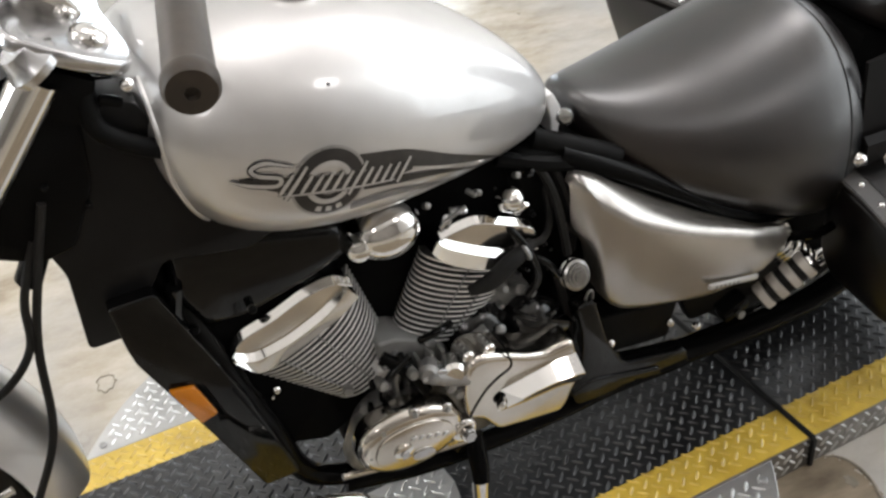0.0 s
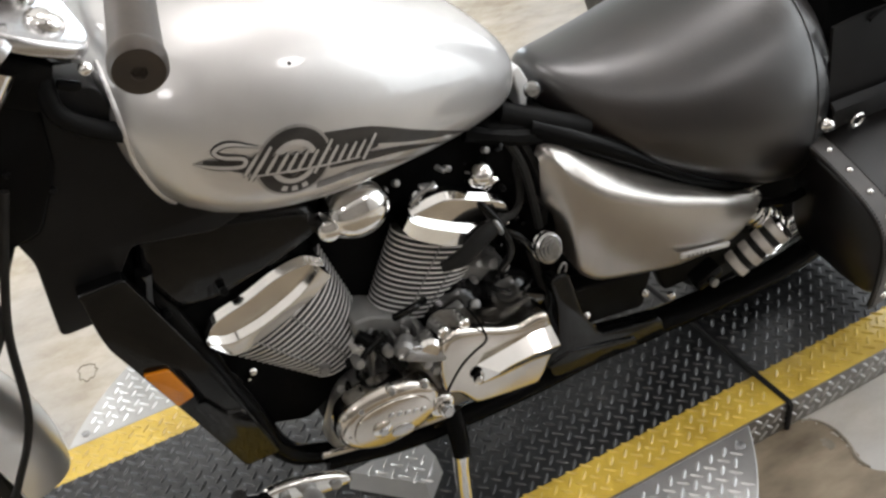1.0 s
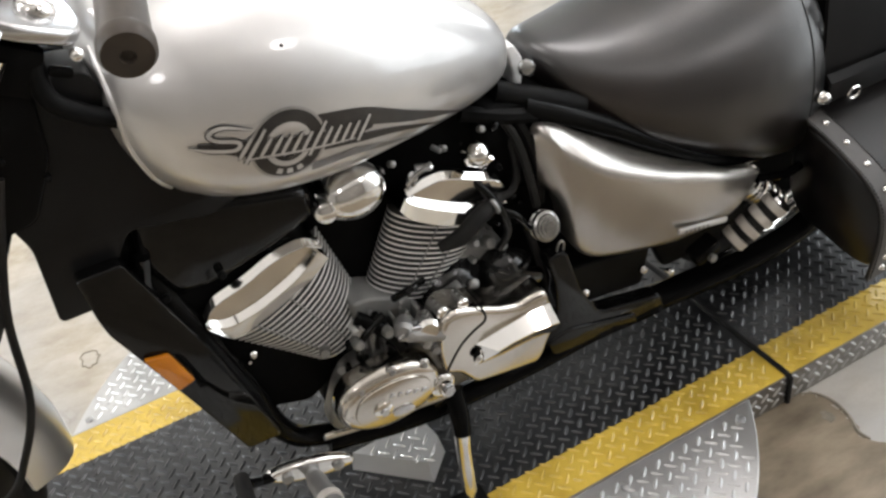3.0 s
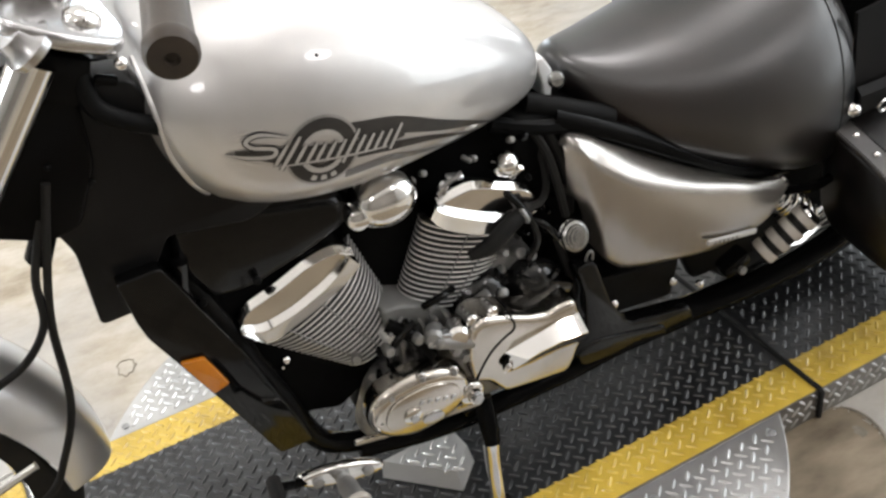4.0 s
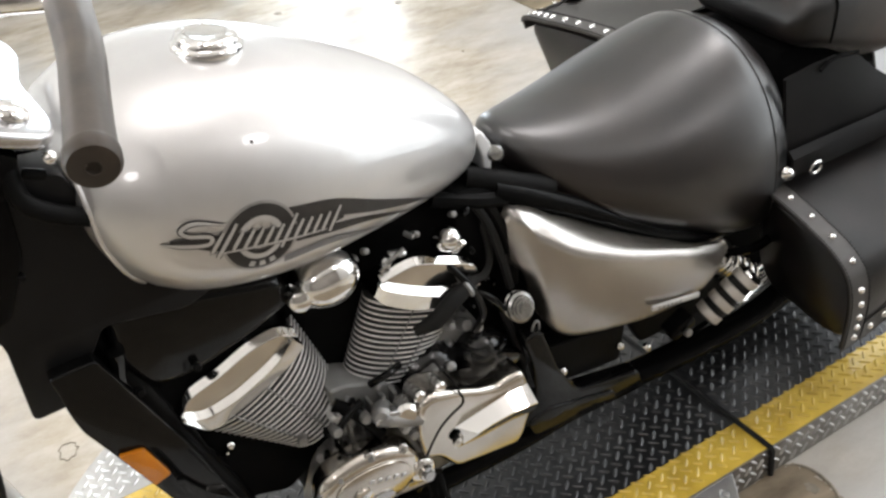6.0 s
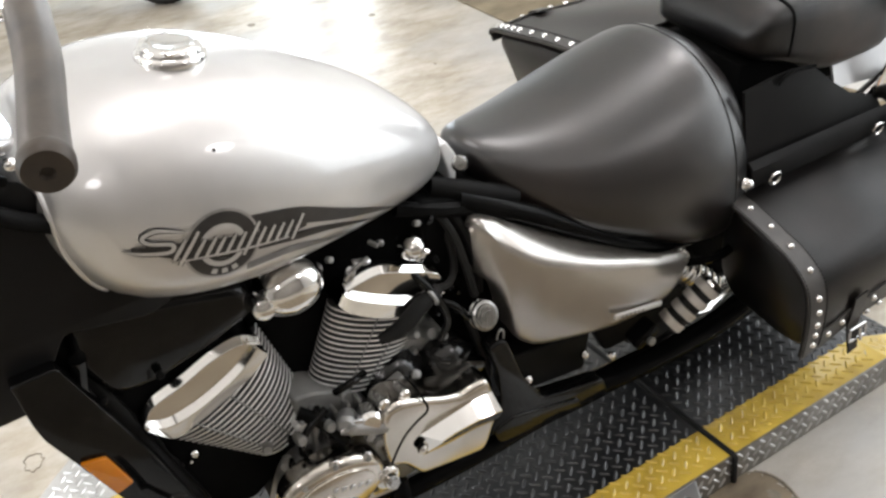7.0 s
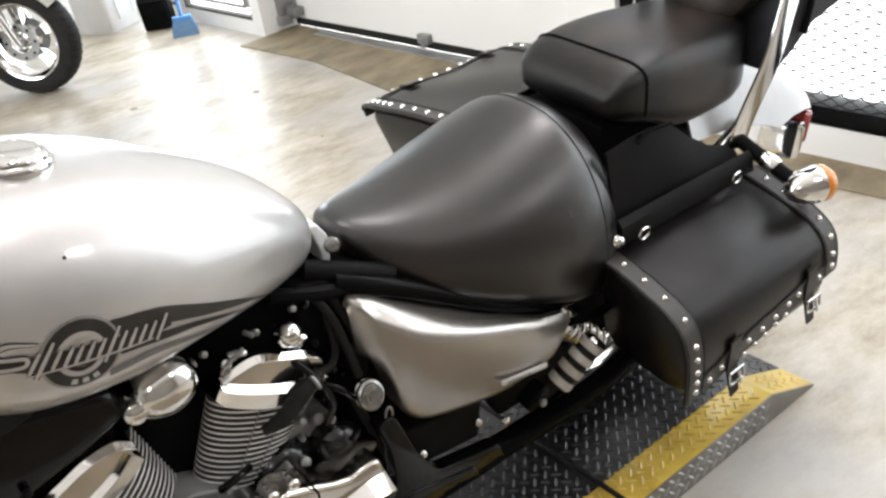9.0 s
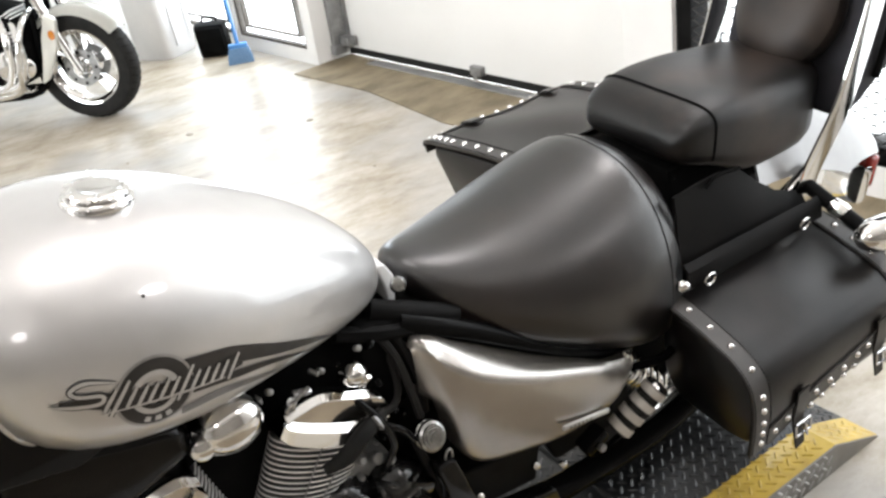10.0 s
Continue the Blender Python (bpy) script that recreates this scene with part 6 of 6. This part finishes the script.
bag = saddlebag([(-0.172, 0.487), (-0.22, 0.477), (-0.27, 0.463), (-0.312, 0.449), (-0.342, 0.428), (-0.356, 0.397), (-0.361, 0.355), (-0.360, 0.31), (-0.356, 0.26), (-0.352, 0.22)],
                [(-0.165, 0.475), (-0.25, 0.458), (-0.31, 0.435), (-0.343, 0.405), (-0.349, 0.34), (-0.345, 0.285), (-0.30, 0.275), (-0.19, 0.290), (-0.165, 0.33)],
                0.955, 1.362, 0.292, 0.362, BIKE, "black leather saddlebag with grey studded edging and two buckled straps")
saddlebag([(-0.165, 0.614), (-0.22, 0.605), (-0.29, 0.593), (-0.36, 0.580), (-0.412, 0.570), (-0.434, 0.560), (-0.432, 0.542), (-0.415, 0.510), (-0.395, 0.475), (-0.37, 0.43), (-0.35, 0.39)],
                 [(-0.160, 0.600), (-0.25, 0.588), (-0.35, 0.570), (-0.415, 0.556), (-0.42, 0.540), (-0.385, 0.480), (-0.35, 0.42), (-0.30, 0.40), (-0.20, 0.42), (-0.160, 0.46)],
                 0.93, 1.335, 0.545, 0.540, BIKE @ Matrix.Diagonal((1, -1, 1, 1)), "black leather saddlebag hanging from the far side of the motorcycle")
yoke = part("yoke", sheet([[Vector((x, -0.150 - 0.03 * v, z0 + (z1 - z0) * v)) for v in np.linspace(0, 1, 8)] for x, z0, z1 in ((0.995, 0.650, 0.500), (1.05, 0.655, 0.500), (1.10, 0.655, 0.500), (1.15, 0.640, 0.50), (1.20, 0.600, 0.50), (1.25, 0.565, 0.50), (1.30, 0.545, 0.50), (1.325, 0.535, 0.50))], 0.006), "yoke", bag, "black leather yoke over the mudguard", angle=60)
part("yoke_fold", sheet([[Vector((x, y, z)) for y, z in ((-0.181, 0.545 - 0.03 * (x - 1.0)), (-0.192, 0.535 - 0.03 * (x - 1.0)), (-0.196, 0.505 - 0.02 * (x - 1.0)))] for x in np.linspace(0.99, 1.33, 10)], 0.005), "yoke", yoke)
part("yoke_seam", tube([(1.06, -0.156, 0.645), (1.09, -0.153, 0.655), (1.14, -0.155, 0.650)], 0.003, 6), "black_dark", yoke)
for x in (1.03, 1.27):
    part("yoke_ring", tube([(x + 0.012 * math.cos(a), -0.203, 0.512 + 0.010 * math.sin(a)) for a in (2 * math.pi * k / 12 for k in range(13))], 0.0026, 6, 2), "chrome", yoke, "small chrome ring")
part("big_stud", lathe([(0.010, -0.004), (0.011, 0.003), (0.007, 0.008), (0.0, 0.0095)], (0.985, -0.188, 0.512), (-0.3, -1, 0.4), 16), "chrome", bag, "large chrome stud")

# pack strapped behind the backrest
pack = thing("strapped_pack", "black cloth pack strapped behind the backrest", "pack", m=BIKE)
part("pack_body", slab(rounded([(1.425, 0.628), (1.48, 0.648), (1.545, 0.695), (1.66, 0.715), (1.70, 1.0), (1.50, 1.02), (1.47, 0.86), (1.45, 0.77)], 0.02), -0.143, 0.12, 0.03), "vinyl", pack)
part("pack_strap", tube([(1.51, -0.145, 0.95), (1.52, -0.152, 0.82), (1.505, -0.15, 0.69)], 0.007, 8), "black_satin", pack)

# metal wedge on the deck
wedge = thing("wedge_block", "bent bare metal tread plate block under the frame", "wedge")
part("wedge_plate", loft([[Vector((x, y, z)) for x, y, z in r] for r in (
    ((0.198, -0.050, 0.070), (0.300, -0.150, 0.070), (0.345, -0.105, 0.070), (0.340, -0.045, 0.070)),
    ((0.205, -0.050, 0.108), (0.299, -0.142, 0.112), (0.338, -0.102, 0.112), (0.332, -0.048, 0.112)))]), "lit_plate", wedge, smooth=False)
treads("tread", lambda x, y: 0.225 < x < 0.325 and -0.13 + 0.98 * abs(0.3 - x) < y + 0.02 and y < -0.062 and y > -1.02 * (x - 0.195) - 0.035, (0.19, -0.16, 0.35, -0.04), lambda x, y, h: (x, y, 0.1115 + h), "lit_plate", wedge.children[0])

# ---- the other motorcycle, further back ----
OTHER = pose(1.075, 3.63, 0, 0, 0, -46.7) @ Matrix.Scale(0.87, 4)     # x towards its front, front axle above
other = thing("parked_motorcycle", "white cruiser motorcycle with chrome wheel parked near the wall", "motorcycle", m=OTHER)
R = 0.305


def opart(name, bm, material, label="", parent=None, angle=40):
    return part(name, bm, material, parent or other, label, angle=angle)


rt = 0.070
prof = [(R - 0.098, -rt * 0.75), (R - 0.06, -rt), (R - 0.02, -rt * 0.92), (R - 0.004, -rt * 0.5), (R, 0), (R - 0.004, rt * 0.5), (R - 0.02, rt * 0.92), (R - 0.06, rt), (R - 0.098, rt * 0.75), (R - 0.098, -rt * 0.75)]
opart("tyre", lathe(prof, (0, 0, R), (0, 1, 0), 64, hollow=True), "rubber", "black front tyre")
grooves = bmesh.new()
for k in range(44):
    a = 2 * math.pi * k / 44
    for s in (-1, 1):
        pts = [((R + 0.0008 - 0.018 * q ** 3) * math.cos(a + 0.06 * q), s * rt * q * 0.9, R + (R + 0.0008 - 0.018 * q ** 3) * math.sin(a + 0.06 * q)) for q in (0.15, 0.5, 0.85)]
        tube(pts, 0.0018, 5, 2, bm=grooves)
opart("tread_blocks", grooves, "black_dark")["kind"] = "stuff"
orim = opart("rim", lathe([(R - 0.100, -0.055), (R - 0.090, -0.058), (R - 0.096, -0.048), (R - 0.118, -0.03), (R - 0.122, 0.0), (R - 0.118, 0.03), (R - 0.096, 0.048), (R - 0.090, 0.058), (R - 0.100, 0.055)], (0, 0, R), (0, 1, 0), 64, hollow=True), "chrome", "chrome cast rim")
for k in range(5):
    a = radians(20 + 72 * k)
    d = Vector((math.cos(a), 0, math.sin(a)))
    n = Vector((-d.z, 0, d.x))
    c = Vector((0, 0, R))
    rings = [[c + d * q + n * (s1 * w) + Vector((0, s2 * 0.018, 0)) for s1, s2 in ((-1, -1), (1, -1), (1, 1), (-1, 1))] for q, w in ((0.03, 0.030), (0.10, 0.024), (0.186, 0.034))]
    opart("wheel_spoke", loft(rings), "chrome", "broad cast spoke", orim)
disc_b = opart("brake_disc", lathe([(0.062, -0.004), (0.105, -0.004), (0.105, 0.0), (0.062, 0.0), (0.062, -0.004)], (0, 0.062, R), (0, 1, 0), 40, hollow=True), "steel", "drilled steel brake disc", None)
for k in range(8):
    a = radians(45 * k)
    opart("disc_slot", lathe([(0.009, 0), (0.009, 0.0015), (0.0, 0.0015)], (0.088 * math.cos(a), 0.0625, R + 0.088 * math.sin(a)), (0, 1, 0), 10), "black_dark", "", disc_b)
disc_a = opart("brake_disc", lathe([(0.062, 0.004), (0.105, 0.004), (0.105, 0.0), (0.062, 0.0), (0.062, 0.004)], (0, -0.062, R), (0, 1, 0), 40, hollow=True), "steel", "drilled steel brake disc")
for k in range(8):
    a = radians(45 * k)
    opart("disc_slot", lathe([(0.009, 0), (0.009, 0.0015), (0.0, 0.0015)], (0.088 * math.cos(a), -0.0625, R + 0.088 * math.sin(a)), (0, -1, 0), 10), "black_dark", "", disc_a)
opart("axle", lathe([(0.022, -0.115), (0.026, -0.11), (0.022, -0.09), (0.04, -0.06), (0.04, 0.06), (0.022, 0.09), (0.026, 0.11), (0.022, 0.115)], (0, 0, R), (0, 1, 0), 24), "chrome")
for y in (-0.095, 0.095):
    opart("fork_leg", tube([(0.01, y, R - 0.01), (-0.10, y, 0.62), (-0.19, y, 0.90)], [0.027, 0.029, 0.029, 0.022, 0.022], 16, smooth=False), "chrome", "chrome fork leg")
rings = []
for k in range(25):
    a = radians(168 - 132 * k / 24)
    rings.append([Vector((0.0 + (0.352 - 0.05 * abs(u) ** 2.4) * math.cos(a), u * 0.085, R + (0.352 - 0.05 * abs(u) ** 2.4) * math.sin(a))) for u in np.linspace(-1, 1, 13)])
bm = loft(rings, caps=False, closed=False)
bmesh.ops.solidify(bm, geom=bm.faces[:], thickness=0.004)
opart("front_mudguard", bm, "pearl", "pearl white front mudguard", angle=60)
opart("lower_fairing", slab(rounded([(-0.20, 0.64), (-0.14, 0.60), (-0.18, 0.45), (-0.30, 0.27), (-0.345, 0.25), (-0.30, 0.37), (-0.26, 0.50)], 0.02), -0.14, -0.11, 0.010), "pearl", "pearl white radiator shroud")
opart("reflector", lathe([(0.026, 0), (0.026, 0.006), (0.0, 0.009)], (-0.185, -0.142, 0.52), (0, -1, 0), 20, ((1, 0, 0), 0.75)), "amber", "amber reflector")
opart("engine_block", slab(rounded([(-0.36, 0.30), (-0.34, 0.62), (-0.62, 0.70), (-0.95, 0.60), (-0.95, 0.28), (-0.6, 0.20)], 0.05), -0.16, 0.16, 0.03), "black_dark", "dark engine block")
for k, (x, z, r) in enumerate(((-0.48, 0.36, 0.10), (-0.70, 0.36, 0.12))):
    opart("engine_cover", lathe([(r, -0.01), (r, 0.012), (r * 0.8, 0.025), (0, 0.03)], (x, -0.155, z), (0, -1, 0), 28), "chrome", "round chrome engine cover")
for k in range(8):
    opart("cylinder_fin", box((-0.46, 0, 0.50 + 0.02 * k), (0.17, 0.30, 0.006), 0.002, (0, -25, 0)), "fin")
for k, (dx, dz) in enumerate(((0.0, 0.0), (0.07, 0.03))):
    opart("header_pipe", tube([(-0.40 - dx, -0.14, 0.60 + dz), (-0.36 - dx, -0.20, 0.50 + dz), (-0.37 - dx, -0.21, 0.38), (-0.44 - dx, -0.21, 0.27), (-0.60 - dx, -0.21, 0.24)], 0.024, 12), "chrome", "chrome exhaust header")
for k in range(6):
    opart("front_fin", box((-0.43, -0.10, 0.44 + 0.022 * k), (0.11, 0.16, 0.007), 0.002, (0, -30, 0)), "fin")
opart("side_cap", lathe([(0.06, -0.01), (0.062, 0.01), (0.05, 0.02), (0.0, 0.026)], (-0.40, -0.165, 0.36), (0.3, -1, 0), 24), "chrome", "chrome engine cap")
opart("crash_bar", tube([(-0.30, -0.10, 0.66), (-0.27, -0.26, 0.60), (-0.30, -0.32, 0.45), (-0.36, -0.28, 0.28), (-0.42, -0.12, 0.24)], 0.016, 12), "chrome", "chrome crash bar")
opart("exhaust", tube([(-0.40, -0.15, 0.42), (-0.42, -0.19, 0.30), (-0.55, -0.20, 0.22), (-1.2, -0.20, 0.22)], 0.026, 14), "chrome", "chrome exhaust pipe")
opart("frame_tube", tube([(-0.30, -0.08, 0.75), (-0.33, -0.09, 0.45), (-0.40, -0.10, 0.20), (-0.95, -0.10, 0.17)], 0.018, 10), "black")
opart("frame_tube", tube([(-0.30, 0.08, 0.75), (-0.33, 0.09, 0.45), (-0.40, 0.10, 0.20), (-0.95, 0.10, 0.17)], 0.018, 10), "black")
opart("fuel_tank", loft([[Vector((x, w * power(math.cos(a), 0.8), 0.84 + h * power(math.sin(a), 0.8))) for a in (2 * math.pi * i / 28 for i in range(28))] for x, w, h in ((-0.30, 0.08, 0.06), (-0.33, 0.14, 0.11), (-0.5, 0.17, 0.13), (-0.7, 0.13, 0.10), (-0.85, 0.06, 0.05))]), "pearl", "pearl white fuel tank")
opart("rear_tyre", lathe([(q - 0.0, h * 1.2) for q, h in prof], (-1.62, 0, R), (0, 1, 0), 48, hollow=True), "rubber", "black rear tyre")
opart("rear_rim", lathe([(0.02, -0.06), (R - 0.07, -0.06), (R - 0.07, 0.06), (0.02, 0.06)], (-1.62, 0, R), (0, 1, 0), 40), "chrome")
opart("saddle", loft([[Vector((x, w * power(math.cos(a), 0.8), 0.70 + h * power(math.sin(a), 0.8))) for a in (2 * math.pi * i / 24 for i in range(24))] for x, w, h in ((-0.82, 0.07, 0.04), (-0.95, 0.16, 0.07), (-1.2, 0.17, 0.08), (-1.45, 0.12, 0.09), (-1.6, 0.06, 0.04))]), "leather", "black leather saddle")
opart("rear_mudguard", slab(rounded([(-1.2, 0.60), (-1.5, 0.68), (-1.8, 0.62), (-1.98, 0.42), (-1.85, 0.52), (-1.5, 0.58)], 0.03), -0.09, 0.09, 0.02), "pearl", "pearl white rear mudguard")
for child in other.children:
    if child.name.split(".")[0] in ("lower_fairing", "reflector", "engine_block", "engine_cover", "cylinder_fin", "header_pipe", "front_fin", "side_cap", "crash_bar", "exhaust", "frame_tube", "fuel_tank"):
        child.location.x += 0.12
